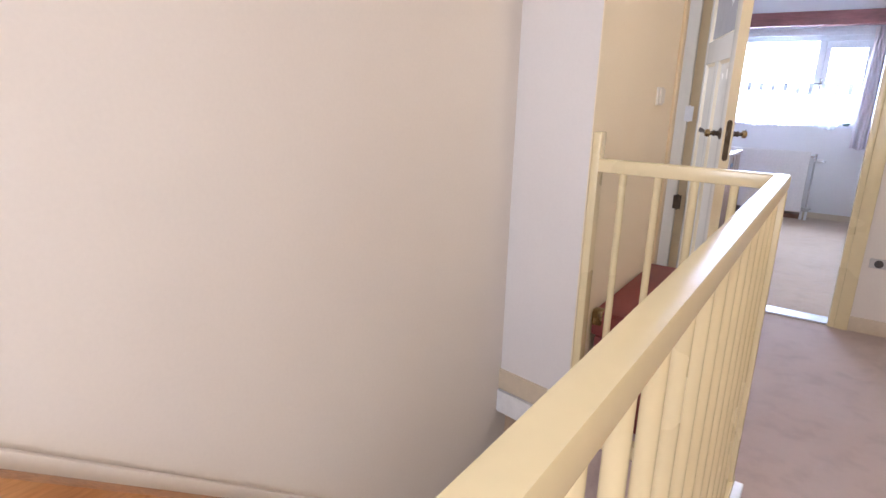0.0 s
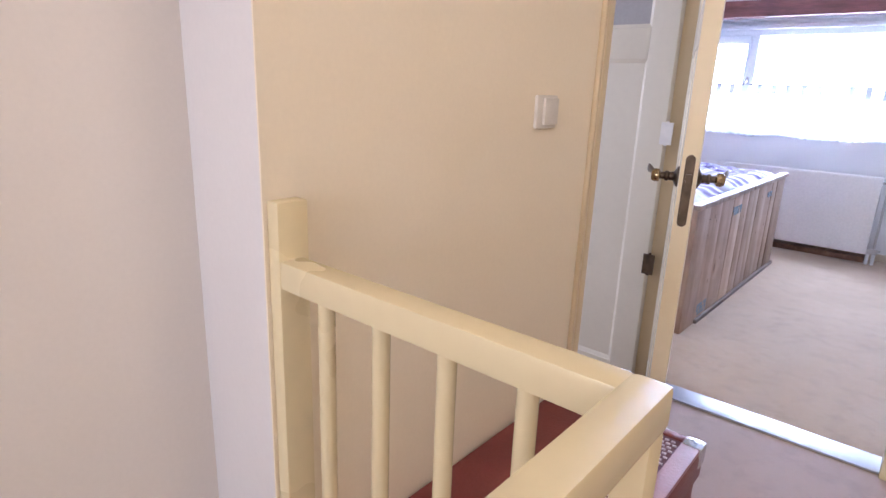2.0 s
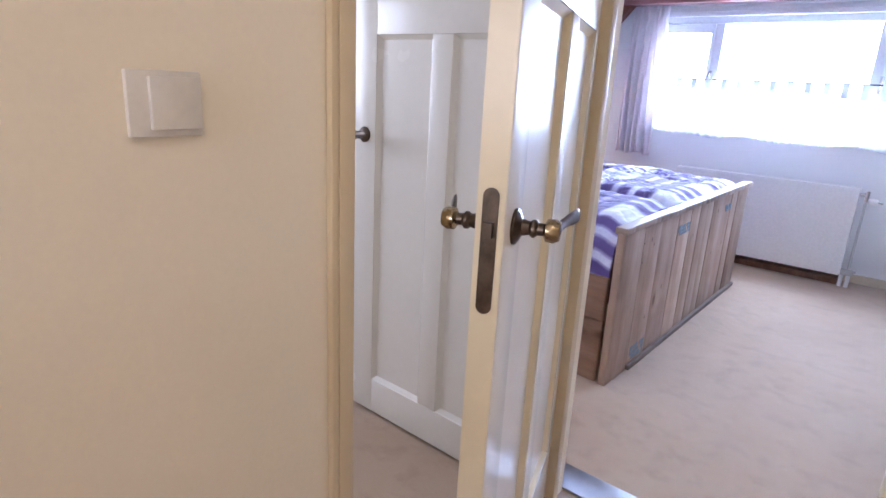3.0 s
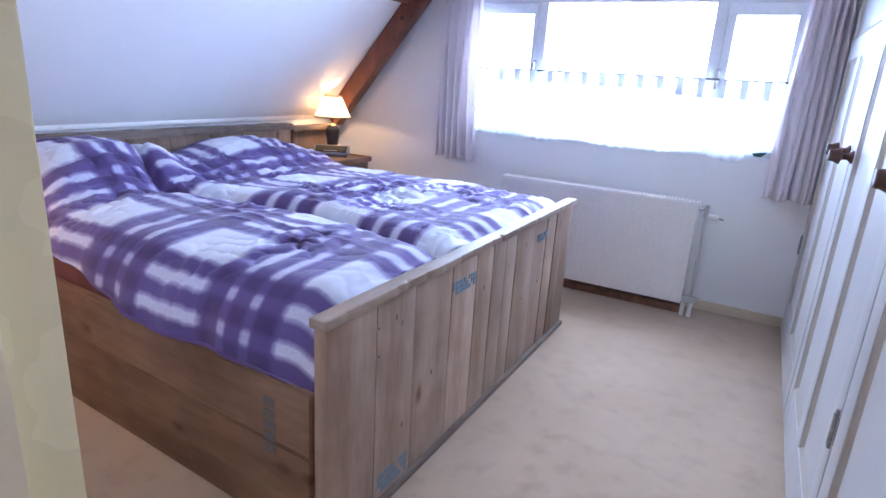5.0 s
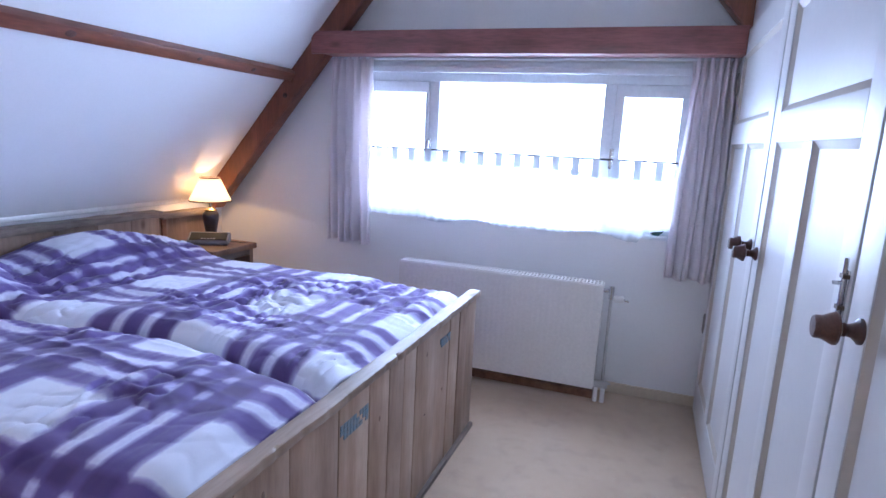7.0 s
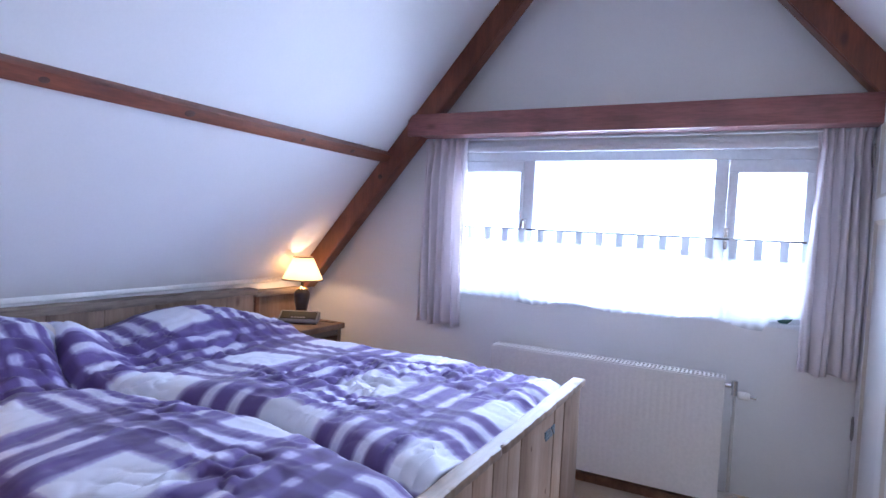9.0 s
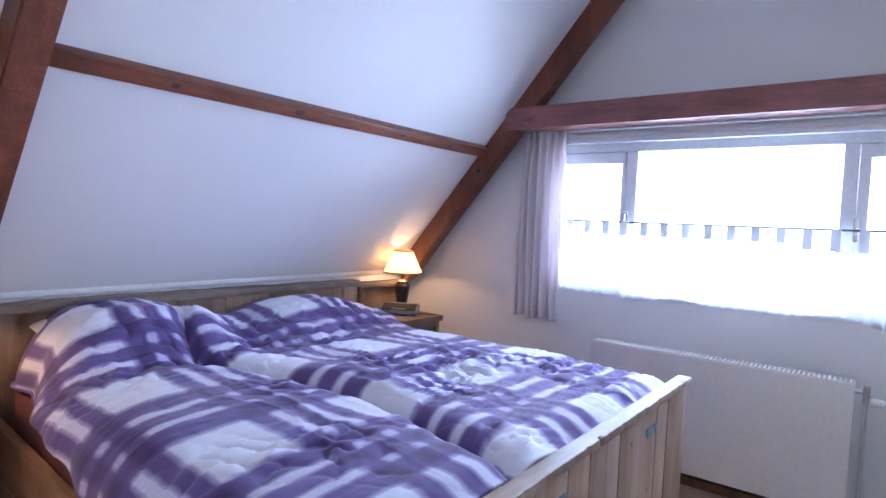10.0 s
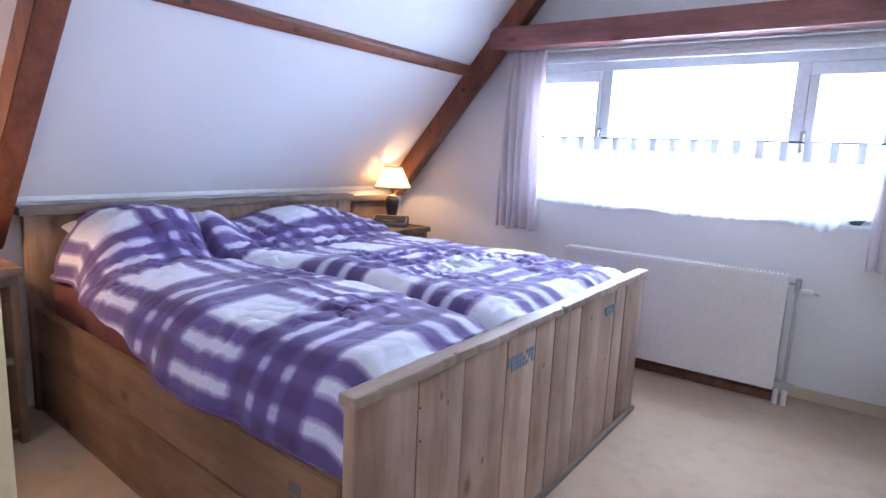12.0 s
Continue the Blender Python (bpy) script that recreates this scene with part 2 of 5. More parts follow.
HEAD_CAP = timber("dark_headboard_cap", (0.13, 0.09, 0.065), (0.24, 0.175, 0.13), (0.36, 0.28, 0.22), "Y", 0.6, 4, 10, 0, True, 0.3)
HEAD_KNOT = surface("dark_board_knot", (0.17, 0.105, 0.07), (0.28, 0.185, 0.13), 0.75, 60, 160, 0.3, 0.002, grain=0.7)
# darker and redder than the upright planks, with bedside lamp glow in the tint
PLANK_X = timber("weathered_plank_lamp_tinted", (0.16, 0.08, 0.042), (0.26, 0.145, 0.08), (0.35, 0.215, 0.13), "X", 0.7, 2.6, 7, 0, True, 0.2, 0.85)
PLANK_Y = timber("weathered_plank_crosswise", (0.25, 0.165, 0.11), (0.41, 0.305, 0.225), (0.55, 0.435, 0.34), "Y", 0.42, 3.5, 9, 0, True, 0.2, 0.8)
PINE = timber("varnished_pine", (0.42, 0.16, 0.045), (0.56, 0.25, 0.08), (0.66, 0.34, 0.13), "Y", 0.35, 5, 10, 0.3)
OAK_SILL = timber("brown_threshold_wood", (0.16, 0.07, 0.035), (0.24, 0.11, 0.055), (0.32, 0.16, 0.08), "Y", 0.5, 5, 10)
KNOB_WOOD = timber("dark_turned_wood", (0.06, 0.022, 0.014), (0.10, 0.038, 0.024), (0.14, 0.058, 0.036), "X", 0.4, 8, 8, 0.15, False, 0.1)
BRONZE = surface("aged_bronze", (0.075, 0.055, 0.04), (0.15, 0.11, 0.075), 0.33, 30, 120, 0.1, 0.001, 0.9)
BRASS = surface("rubbed_brass", (0.25, 0.18, 0.09), (0.42, 0.31, 0.16), 0.25, 30, 120, 0.05, 0.001, 1.0)
CHROME = surface("dull_chrome", (0.55, 0.55, 0.56), (0.68, 0.68, 0.69), 0.22, 20, 100, 0.05, 0.001, 1.0)
ALUMINIUM = surface("brushed_aluminium", (0.58, 0.60, 0.63), (0.70, 0.72, 0.75), 0.32, 10, 200, 0.1, 0.001, 1.0)
RADIATOR_PAINT = surface("white_radiator_enamel", (0.77, 0.74, 0.70), (0.81, 0.78, 0.74), 0.35, 2, 60, 0.04, 0.001)
PIPE_PAINT = surface("grey_white_pipe_paint", (0.50, 0.48, 0.46), (0.62, 0.60, 0.58), 0.4, 8, 60, 0.1, 0.001)
# also the dark of the door gaps and the radiator's underside
DARK = surface("dark_grey_metal_and_shade", (0.05, 0.045, 0.045), (0.09, 0.08, 0.08), 0.5, 10, 80, 0.1, 0.001)
PLASTIC = surface("ivory_switch_plastic", (0.74, 0.68, 0.58), (0.78, 0.72, 0.62), 0.35, 3, 60, 0.03, 0.001)
BLACK = surface("black_plastic", (0.015, 0.015, 0.017), (0.03, 0.03, 0.032), 0.3, 10, 100, 0.05, 0.001)
VASE = surface("dark_glazed_ceramic", (0.03, 0.028, 0.035), (0.06, 0.05, 0.06), 0.3, 14, 80, 0.1, 0.001)
BURGUNDY = surface("burgundy_leathercloth", (0.18, 0.035, 0.03), (0.26, 0.06, 0.05), 0.5, 7, 130, 0.4, 0.003)
WEAVE_DARK = surface("purple_brown_strap", (0.13, 0.05, 0.07), (0.19, 0.08, 0.10), 0.6, 12, 150, 0.3, 0.002)
WEAVE_LIGHT = surface("pale_lilac_strand", (0.60, 0.50, 0.55), (0.70, 0.60, 0.64), 0.6, 12, 150, 0.3, 0.002)
MATTRESS = surface("dark_red_mattress_cloth", (0.13, 0.040, 0.045), (0.18, 0.06, 0.065), 0.9, 6, 200, 0.3, 0.002)
PILLOW = surface("white_pillow_cotton", (0.74, 0.68, 0.68), (0.80, 0.75, 0.75), 0.9, 6, 200, 0.3, 0.002)
BLUE_DARK = surface("faded_dark_blue_stencil", (0.20, 0.12, 0.07), (0.11, 0.15, 0.19), 0.8, 55, 160, 0.3, 0.001, grain=0.75)
BLUE_MARK = surface("faded_blue_stencil", (0.28, 0.28, 0.28), (0.16, 0.265, 0.345), 0.8, 48, 160, 0.3, 0.001, grain=0.75)
# frame cream pulled towards tan, with the shade beside the open door in it
SHADED_FRAME = surface("shade_toned_frame_paint", (0.64, 0.50, 0.29), (0.69, 0.56, 0.34), 0.4, 2.0, 40, 0.05, 0.001, grain=0.96)
PEWTER = surface("dull_pewter", (0.24, 0.23, 0.22), (0.42, 0.40, 0.38), 0.35, 60, 150, 0.2, 0.001, 0.9)
GREEN_GLAZE = surface("dark_green_glaze", (0.02, 0.06, 0.05), (0.05, 0.11, 0.09), 0.2, 20, 80, 0.1, 0.001)
IRON = surface("rusted_bolt_iron", (0.04, 0.025, 0.02), (0.09, 0.05, 0.035), 0.6, 60, 150, 0.3, 0.001, 0.5)
YELLOW = surface("yellow_green_tube", (0.62, 0.62, 0.10), (0.70, 0.68, 0.16), 0.4, 10, 60, 0.05, 0.001)
CURTAIN = cloth("mauve_white_curtain", (0.88, 0.83, 0.84), (0.92, 0.87, 0.88), 0.34)
SHEER = sheer_material()
GLASS = glass_material()
TARTAN = tartan_material()
SHADE = shade_material()
DIAL = surface("pale_blue_clock_dial", (0.55, 0.66, 0.72), (0.62, 0.72, 0.78), 0.4, 4, 50, 0.02, 0.001)


# ---- mesh tools ----
def box(bm, x0, x1, y0, y1, z0, z1, bevel=0.0):
    m = Matrix.Translation(((x0 + x1) / 2, (y0 + y1) / 2, (z0 + z1) / 2)) @ Matrix.Diagonal((x1 - x0, y1 - y0, z1 - z0, 1))
    made = bmesh.ops.create_cube(bm, size=1, matrix=m)["verts"]
    if bevel:
        edges = list({e for v in made for e in v.link_edges})
        bmesh.ops.bevel(bm, geom=edges, offset=bevel, segments=2, affect="EDGES", profile=0.6)


def lathe(bm, profile, turn=None, around=20):
    """A turned body from (radius, height) pairs along z."""
    turn = turn or Matrix.Identity(4)
    rings = []
    for r, z in profile:
        rings.append([bm.verts.new(turn @ Vector((r * math.cos(2 * math.pi * k / around), r * math.sin(2 * math.pi * k / around), z)))
                      for k in range(around)])
    for a, b in zip(rings, rings[1:]):
        for k in range(around):
            bm.faces.new((a[k], a[(k + 1) % around], b[(k + 1) % around], b[k]))
    for ring, flip in ((rings[0], True), (rings[-1], False)):
        if max(v.co.length for v in ring) > 0:
            bm.faces.new(list(reversed(ring)) if flip else ring)


def tube(bm, points, radius, around=10):
    """A round bar along a line of points."""
    pts = [Vector(p) for p in points]
    rings = []
    for i, p in enumerate(pts):
        way = (pts[min(i + 1, len(pts) - 1)] - pts[max(i - 1, 0)]).normalized()
        q = way.to_track_quat("Z", "Y").to_matrix()
        rings.append([bm.verts.new(p + q @ Vector((radius * math.cos(2 * math.pi * k / around), radius * math.sin(2 * math.pi * k / around), 0)))
                      for k in range(around)])
    for a, b in zip(rings, rings[1:]):
        for k in range(around):
            bm.faces.new((a[k], a[(k + 1) % around], b[(k + 1) % around], b[k]))
    bm.faces.new(list(reversed(rings[0])))
    bm.faces.new(rings[-1])


def prism(bm, outline, axis, a, b):
    """A flat outline of two coordinates, pushed along the third axis from a to b."""
    def at(p, q, k):
        return {"x": (k, p, q), "y": (p, k, q), "z": (p, q, k)}[axis]
    lo = [bm.verts.new(at(p, q, a)) for p, q in outline]
    hi = [bm.verts.new(at(p, q, b)) for p, q in outline]
    bm.faces.new(lo)
    bm.faces.new(list(reversed(hi)))
    for k in range(len(lo)):
        j = (k + 1) % len(lo)
        bm.faces.new((lo[j], lo[k], hi[k], hi[j]))


def part(name, bm, material, parent=None, label="", smooth=True):
    bmesh.ops.recalc_face_normals(bm, faces=bm.faces)
    me = bpy.data.meshes.new(name)
    bm.to_mesh(me)
    bm.free()
    me.materials.append(material)
    if smooth:
        me.shade_smooth()
        me.set_sharp_from_angle(angle=radians(35))
    ob = new(name, me)
    ob.parent = parent
    if label:
        ob["label"] = label
    return ob


def boxes(name, rows, material, parent=None, label="", bevel=0.0):
    bm = bmesh.new()
    for row in rows:
        box(bm, *row, bevel=bevel)
    return part(name, bm, material, parent, label)


def thing(name, label, category, m=None, group=""):
    ob = new(name)
    ob.empty_display_size = 0.1
    if m is not None:
        ob.matrix_world = m
    return tagged(ob, label, category, group)


def fixed(ob, label, category="structure"):
    return tagged(ob, label, category, kind="structure")


# ---- the shell ----
NOTCH = 3.654          # left roof plane: z = NOTCH + PITCH x
PITCH = 1.19
RIGHT = 3.265          # right roof plane: z = RIGHT - PITCH x
APEX = (RIGHT - NOTCH) / (2 * PITCH)
TOP = NOTCH + PITCH * APEX
KNEE = -2.30
CUPBOARD = 0.94
LOW = -2.6             # floor level of the storey below

# floors
bm = bmesh.new()
box(bm, -2.5, 2.0, 3.52, 7.2, -0.25, 0.0)
fixed(part("floor", bm, BED_CARPET), "beige cut-pile carpet on the bedroom floor", "floor")
fixed(boxes("floor_2", [(0.50, 1.45, -1.70, 1.64, -0.25, 0), (0.0, 1.45, 1.64, 3.52, -0.25, 0), (-0.42, 0.50, -1.70, -0.22, -0.25, 0)],
            LAND_CARPET), "worn pinkish beige carpet on the landing", "floor")
fixed(boxes("floor_3", [(-2.4, 0.0, 1.76, 3.52, -0.25, -0.001)], BED_CARPET), "pale carpet in the side room", "floor")
fixed(boxes("floor_4", [(-1.0, 2.0, -2.0, 4.6, LOW - 0.2, LOW)], LAND_CARPET), "carpet at the foot of the stairs", "floor")

# window wall with its opening, under the gable
WIN = (-1.22, 0.76, 0.93, 1.83)
bm = bmesh.new()
box(bm, KNEE - 0.1, WIN[0], 6.94, 7.2, -0.25, 1.83)
box(bm, WIN[1], 2.0, 6.94, 7.2, -0.25, 1.83)
box(bm, WIN[0], WIN[1], 6.94, 7.2, -0.25, WIN[2])
prism(bm, [((RIGHT + 0.1 - 1.83) / PITCH, 1.83), (APEX, TOP + 0.1), ((1.83 - NOTCH - 0.1) / PITCH, 1.83)], "y", 6.94, 7.2)
fixed(part("wall_north", bm, PLASTER), "white plastered gable wall with the window", "wall")

# roof slopes
bm = bmesh.new()
prism(bm, [(KNEE - 0.12, NOTCH + PITCH * (KNEE - 0.12)), (APEX, TOP), (APEX, TOP + 0.22), (KNEE - 0.12, NOTCH + PITCH * (KNEE - 0.12) + 0.22)], "y", 3.52, 7.2)
fixed(part("ceiling", bm, PLASTER), "white sloping ceiling under the roof above the bed", "ceiling")
bm = bmesh.new()
prism(bm, [(2.1, RIGHT - PITCH * 2.1), (APEX, TOP), (APEX, TOP + 0.22), (2.1, RIGHT - PITCH * 2.1 + 0.22)], "y", 3.52, 7.2)
fixed(part("ceiling_2", bm, PLASTER), "white sloping ceiling above the cupboards", "ceiling")
fixed(boxes("ceiling_3", [(-2.5, 1.6, -1.9, 3.52, 2.42, 2.55)], PLASTER), "flat white ceiling over landing and side room", "ceiling")

# knee wall behind the bed
fixed(boxes("wall_west", [(KNEE - 0.12, KNEE, 3.605, 6.94, -0.25, 0.935)], PLASTER), "low white knee wall behind the headboard", "wall")
fixed(boxes("trim", [(KNEE, KNEE + 0.03, 3.605, 6.94, 0.925, 0.95)], WHITE_PAINT, bevel=0.004), "narrow white ledge along the knee wall", "trim")
# wall behind the cupboards
fixed(boxes("wall_east", [(1.9, 2.0, 3.52, 6.94, -0.25, 1.1)], PLASTER), "plain wall behind the cupboards", "wall")

# partition between landing, side room and bedroom
DOOR = (-0.07, 0.745, 2.06)
bm = bmesh.new()
box(bm, KNEE - 0.1, DOOR[0] - 0.03, 3.52, 3.605, -0.25, 2.0)
box(bm, DOOR[1] + 0.03, 2.0, 3.52, 3.605, -0.25, 2.0)
box(bm, DOOR[0] - 0.03, DOOR[1] + 0.03, 3.52, 3.605, DOOR[2] + 0.03, 2.2)
prism(bm, [((RIGHT - 2.2) / PITCH, 2.2), (APEX, TOP), ((2.2 - NOTCH) / PITCH, 2.2)], "y", 3.52, 3.605)
prism(bm, [(DOOR[0] - 0.03, 2.0), (DOOR[0] - 0.03, 2.2), ((2.2 - NOTCH) / PITCH, 2.2), ((2.0 - NOTCH) / PITCH, 2.0)], "y", 3.52, 3.605)
prism(bm, [(DOOR[1] + 0.03, 2.0), (DOOR[1] + 0.03, 2.2), ((RIGHT - 2.2) / PITCH, 2.2), ((RIGHT - 2.0) / PITCH, 2.0)], "y", 3.52, 3.605)
fixed(part("wall_south", bm, LANDING_WALL), "partition wall between landing and bedroom", "wall")

# landing walls
SIDE = (2.62, 3.43, 2.06)
bm = bmesh.new()
box(bm, -0.0035, 0.0, 1.645, 1.70, -0.02, 2.42)
box(bm, -0.10, 0.0, 1.70, SIDE[0] - 0.03, -0.25, 2.42)
box(bm, -0.10, 0.0, SIDE[1] + 0.03, 3.52, -0.25, 2.42)
box(bm, -0.10, 0.0, SIDE[0] - 0.03, SIDE[1] + 0.03, SIDE[2] + 0.03, 2.42)
fixed(part("wall_landing", bm, CREAM_WALL), "cream papered landing wall with the light switch", "wall")
def return_strip(name, proud, z0, z1, material, label, category):
    bm = bmesh.new()
    prism(bm, [(-0.30, 1.70 - proud), (-0.004, 1.646 - proud), (-0.004, 1.70), (-0.10, 1.76), (-0.30, 1.76)], "z", z0, z1)
    fixed(part(name, bm, material), label, category)


return_strip("wall_return", 0.0, -0.02, 2.42, RETURN_WALL, "short off-white wall return beside the stairwell", "wall")
fixed(boxes("wall_stair", [(-0.42, -0.30, -1.70, 1.76, LOW, 2.42), (-0.42, -0.30, 1.76, 4.4, LOW, -0.25)], LANDING_WALL), "tall off-white stairwell wall", "wall")
fixed(boxes("wall_right", [(1.33, 1.45, -1.70, 3.52, -0.25, 2.42)], CREAM_WALL), "cream landing wall", "wall")
bm = bmesh.new()
box(bm, -0.30, 0.10, -1.82, -1.70, -0.25, 2.42)
box(bm, 1.20, 1.33, -1.82, -1.70, -0.25, 2.42)
box(bm, 0.10, 1.20, -1.82, -1.70, -0.25, 0.95)
box(bm, 0.10, 1.20, -1.82, -1.70, 1.95, 2.42)
fixed(part("wall_back", bm, LANDING_WALL), "landing end wall with a window", "wall")
fixed(boxes("wall_below", [(0.50, 0.60, -1.7, 4.4, LOW, -0.25), (-0.42, 0.60, 4.4, 4.5, LOW, -0.25), (-0.42, 0.6, -1.8, -1.7, LOW, -0.25)], LANDING_WALL),
      "stair walls of the storey below", "wall")
# side room
bm = bmesh.new()
box(bm, -2.4, -0.42, 1.66, 1.76, -0.25, 2.42)
box(bm, -0.42, -0.10, 1.762, 1.80, -0.25, 2.42)
box(bm, -2.4, -2.3, 1.76, 2.15, -0.25, 2.42)
box(bm, -2.4, -2.3, 3.05, 3.52, -0.25, 2.42)
box(bm, -2.4, -2.3, 2.15, 3.05, -0.25, 1.0)
box(bm, -2.4, -2.3, 2.15, 3.05, 1.9, 2.42)
fixed(part("wall_side_room", bm, PLASTER), "white walls of the side room", "wall")
fixed(boxes("wall_side_room_2", [(-2.3, -0.1, 3.505, 3.517, 0, 2.42)], PLASTER), "white wall behind the open side-room door", "wall")
fixed(boxes("baseboard", [(-2.3, -0.1, 3.49, 3.505, 0, 0.07)], WHITE_PAINT, bevel=0.003), "white skirting in the side room", "baseboard")
fixed(boxes("baseboard_2", [(KNEE, CUPBOARD, 6.925, 6.94, 0, 0.06)], SKIRTING, bevel=0.003), "beige skirting below the window", "baseboard")
fixed(boxes("baseboard_3", [(DOOR[1] + 0.09, 1.33, 3.505, 3.52, 0, 0.08)], SKIRTING, bevel=0.003), "beige skirting on the landing", "baseboard")
return_strip("baseboard_4", 0.012, 0.075, 0.155, SKIRTING, "beige skirting over the stairwell edge", "baseboard")
return_strip("trim_2", 0.02, -0.02, 0.07, WHITE_PAINT, "white nosing along the stairwell edge", "trim")
fixed(boxes("trim_3", [(0.495, 0.575, -0.22, 1.70, 0.0, 0.03), (0.47, 0.50, -0.22, 1.61, -0.2, 0.03)], WHITE_PAINT, bevel=0.004), "white nosing below the balustrade", "trim")

# ---- ground and distance outside ----
bm = bmesh.new()
bmesh.ops.create_grid(bm, x_segments=2, y_segments=2, size=400, matrix=Matrix.Translation((0, 0, LOW - 0.25)))
fixed(part("ground", bm, surface("garden_grass", (0.05, 0.08, 0.03), (0.09, 0.12, 0.05), 0.95, 0.3, 8)), "grass around the house", "ground")

# ---- roof timbers ----
def rafter(name, lo, hi, y0, y1, left, deep=0.122):
    """A rafter under the roof plane, between two x places."""
    n = math.hypot(1, PITCH)
    bm = bmesh.new()
    if left:
        f = lambda x: NOTCH + PITCH * x
        dx, dz = deep * PITCH / n, -deep / n
    else:
        f = lambda x: RIGHT - PITCH * x
        dx, dz = -deep * PITCH / n, -deep / n
    prism(bm, [(lo, f(lo)), (hi, f(hi)), (hi + dx, f(hi) + dz), (lo + dx, f(lo) + dz)], "y", y0, y1)
    bmesh.ops.bevel(bm, geom=list(bm.edges), offset=0.006, segments=2, affect="EDGES")
    return fixed(part(name, bm, BEAM_WOOD), "red-brown stained timber rafter against the white slope", "beam")


rafter("rafter_1", -2.27, APEX - 0.10, 6.72, 6.82, True)
rafter("rafter_2", 1.02, APEX + 0.10, 6.72, 6.82, False)
rafter("rafter_3", -2.43, APEX - 0.10, 4.21, 4.31, True)
tie = boxes("tie_beam", [(-1.42, CUPBOARD - 0.002, 6.705, 6.835, 1.875, 2.005)], BEAM_WOOD_X, bevel=0.008)
fixed(tie, "red-brown stained tie beam above the window", "beam")
bm = bmesh.new()
a = math.atan(PITCH)
box(bm, -0.030, 0.030, 3.605, 6.75, -0.030, 0.03, 0.006)
bmesh.ops.transform(bm, matrix=Matrix.Translation((-1.575, 0, 1.755)) @ Matrix.Rotation(-a, 4, "Y"), verts=bm.verts)
fixed(part("purlin", bm, BEAM_WOOD_Y), "red-brown purlin along the sloping ceiling", "beam")

for place, wide in ((5.26, 0.016), (4.72, 0.012), (5.93, 0.011), (6.34, 0.013)):
    bm = bmesh.new()
    lathe(bm, [(wide, 0.0), (wide * 0.9, 0.0008), (wide * 0.4, 0.0014), (0.0, 0.0016)],
          Matrix.Translation((-1.575, place, 1.755)) @ Matrix.Rotation(-a, 4, "Y") @ Matrix.Translation((0.0, 0.0, -0.0298)) @ Matrix.Rotation(math.pi, 4, "X") @ Matrix.Diagonal((1, 1.5, 1, 1)), 14)
    fixed(part("purlin_knot", bm, KNOB_WOOD), "dark knot in the purlin", "knot")

# ---- window ----
window = fixed(new("window_1"), "white painted three-light window, brightly overexposed outside", "window")
FRAME_PAINT = surface("white_window_paint", (0.82, 0.84, 0.87), (0.86, 0.88, 0.90), 0.4, 3, 50, 0.05, 0.001)
Y0, Y1 = 6.985, 7.045
boxes("window_frame", [(WIN[0], WIN[1], Y0, Y1 + 0.02, 1.755, 1.83), (WIN[0], WIN[1], Y0, Y1 + 0.02, 0.93, 0.965),
                       (WIN[0], -1.19, Y0, Y1 + 0.02, 0.965, 1.755), (0.735, WIN[1], Y0, Y1 + 0.02, 0.965, 1.755),
                       (-0.755, -0.690, Y0, Y1 + 0.02, 0.965, 1.755), (0.283, 0.345, Y0, Y1 + 0.02, 0.965, 1.755)],
      FRAME_PAINT, window, bevel=0.004)
for x0, x1 in ((-1.188, -0.757), (0.347, 0.733)):
    sash = boxes("casement", [(x0, x1, Y0 - 0.012, Y1, 1.688, 1.752), (x0, x1, Y0 - 0.012, Y1, 0.968, 1.02),
                              (x0, x0 + 0.045, Y0 - 0.012, Y1, 1.02, 1.688), (x1 - 0.045 if x0 > 0 else x1 - 0.02, x1, Y0 - 0.012, Y1, 1.02, 1.688)],
                 FRAME_PAINT, window, bevel=0.004)
for x0, x1, z0, z1 in ((-1.145, -0.775, 1.02, 1.69), (-0.69, 0.283, 0.965, 1.755), (0.39, 0.69, 1.02, 1.69)):
    pane = boxes("pane", [(x0, x1, 7.02, 7.024, z0, z1)], GLASS, window)
    pane.visible_shadow = False
boxes("window_sill", [(WIN[0] - 0.0, WIN[1], 6.925, 6.985, 0.925, 0.947)], FRAME_PAINT, window, bevel=0.004)
boxes("head_board", [(WIN[0], WIN[1], 6.915, 6.94, 1.832, 1.862), (WIN[0], WIN[1], 6.90, 6.94, 1.80, 1.832)], FRAME_PAINT, window, bevel=0.004)
for x, z in ((-0.735, 1.36), (0.352, 1.355)):
    grip = bmesh.new()
    box(grip, x - 0.012, x + 0.012, 6.955, 6.972, z - 0.05, z + 0.05, 0.003)
    box(grip, x - 0.008, x + 0.008, 6.925, 6.957, z + 0.02, z + 0.036, 0.003)
    box(grip, x - 0.009, x + 0.009, 6.920, 6.932, z - 0.06, z + 0.036, 0.003)
    part("window_handle", grip, CHROME, window, "dull metal casement handle")
window_2 = fixed(new("window_2"), "plain landing window", "window")
boxes("window_frame", [(0.10, 1.20, -1.79, -1.74, 1.89, 1.95), (0.10, 1.20, -1.79, -1.74, 0.95, 1.01), (0.10, 0.16, -1.79, -1.74, 1.01, 1.89),
                       (1.14, 1.20, -1.79, -1.74, 1.01, 1.89)], FRAME_PAINT, window_2, bevel=0.004)
window_3 = fixed(new("window_3"), "plain side-room window", "window")
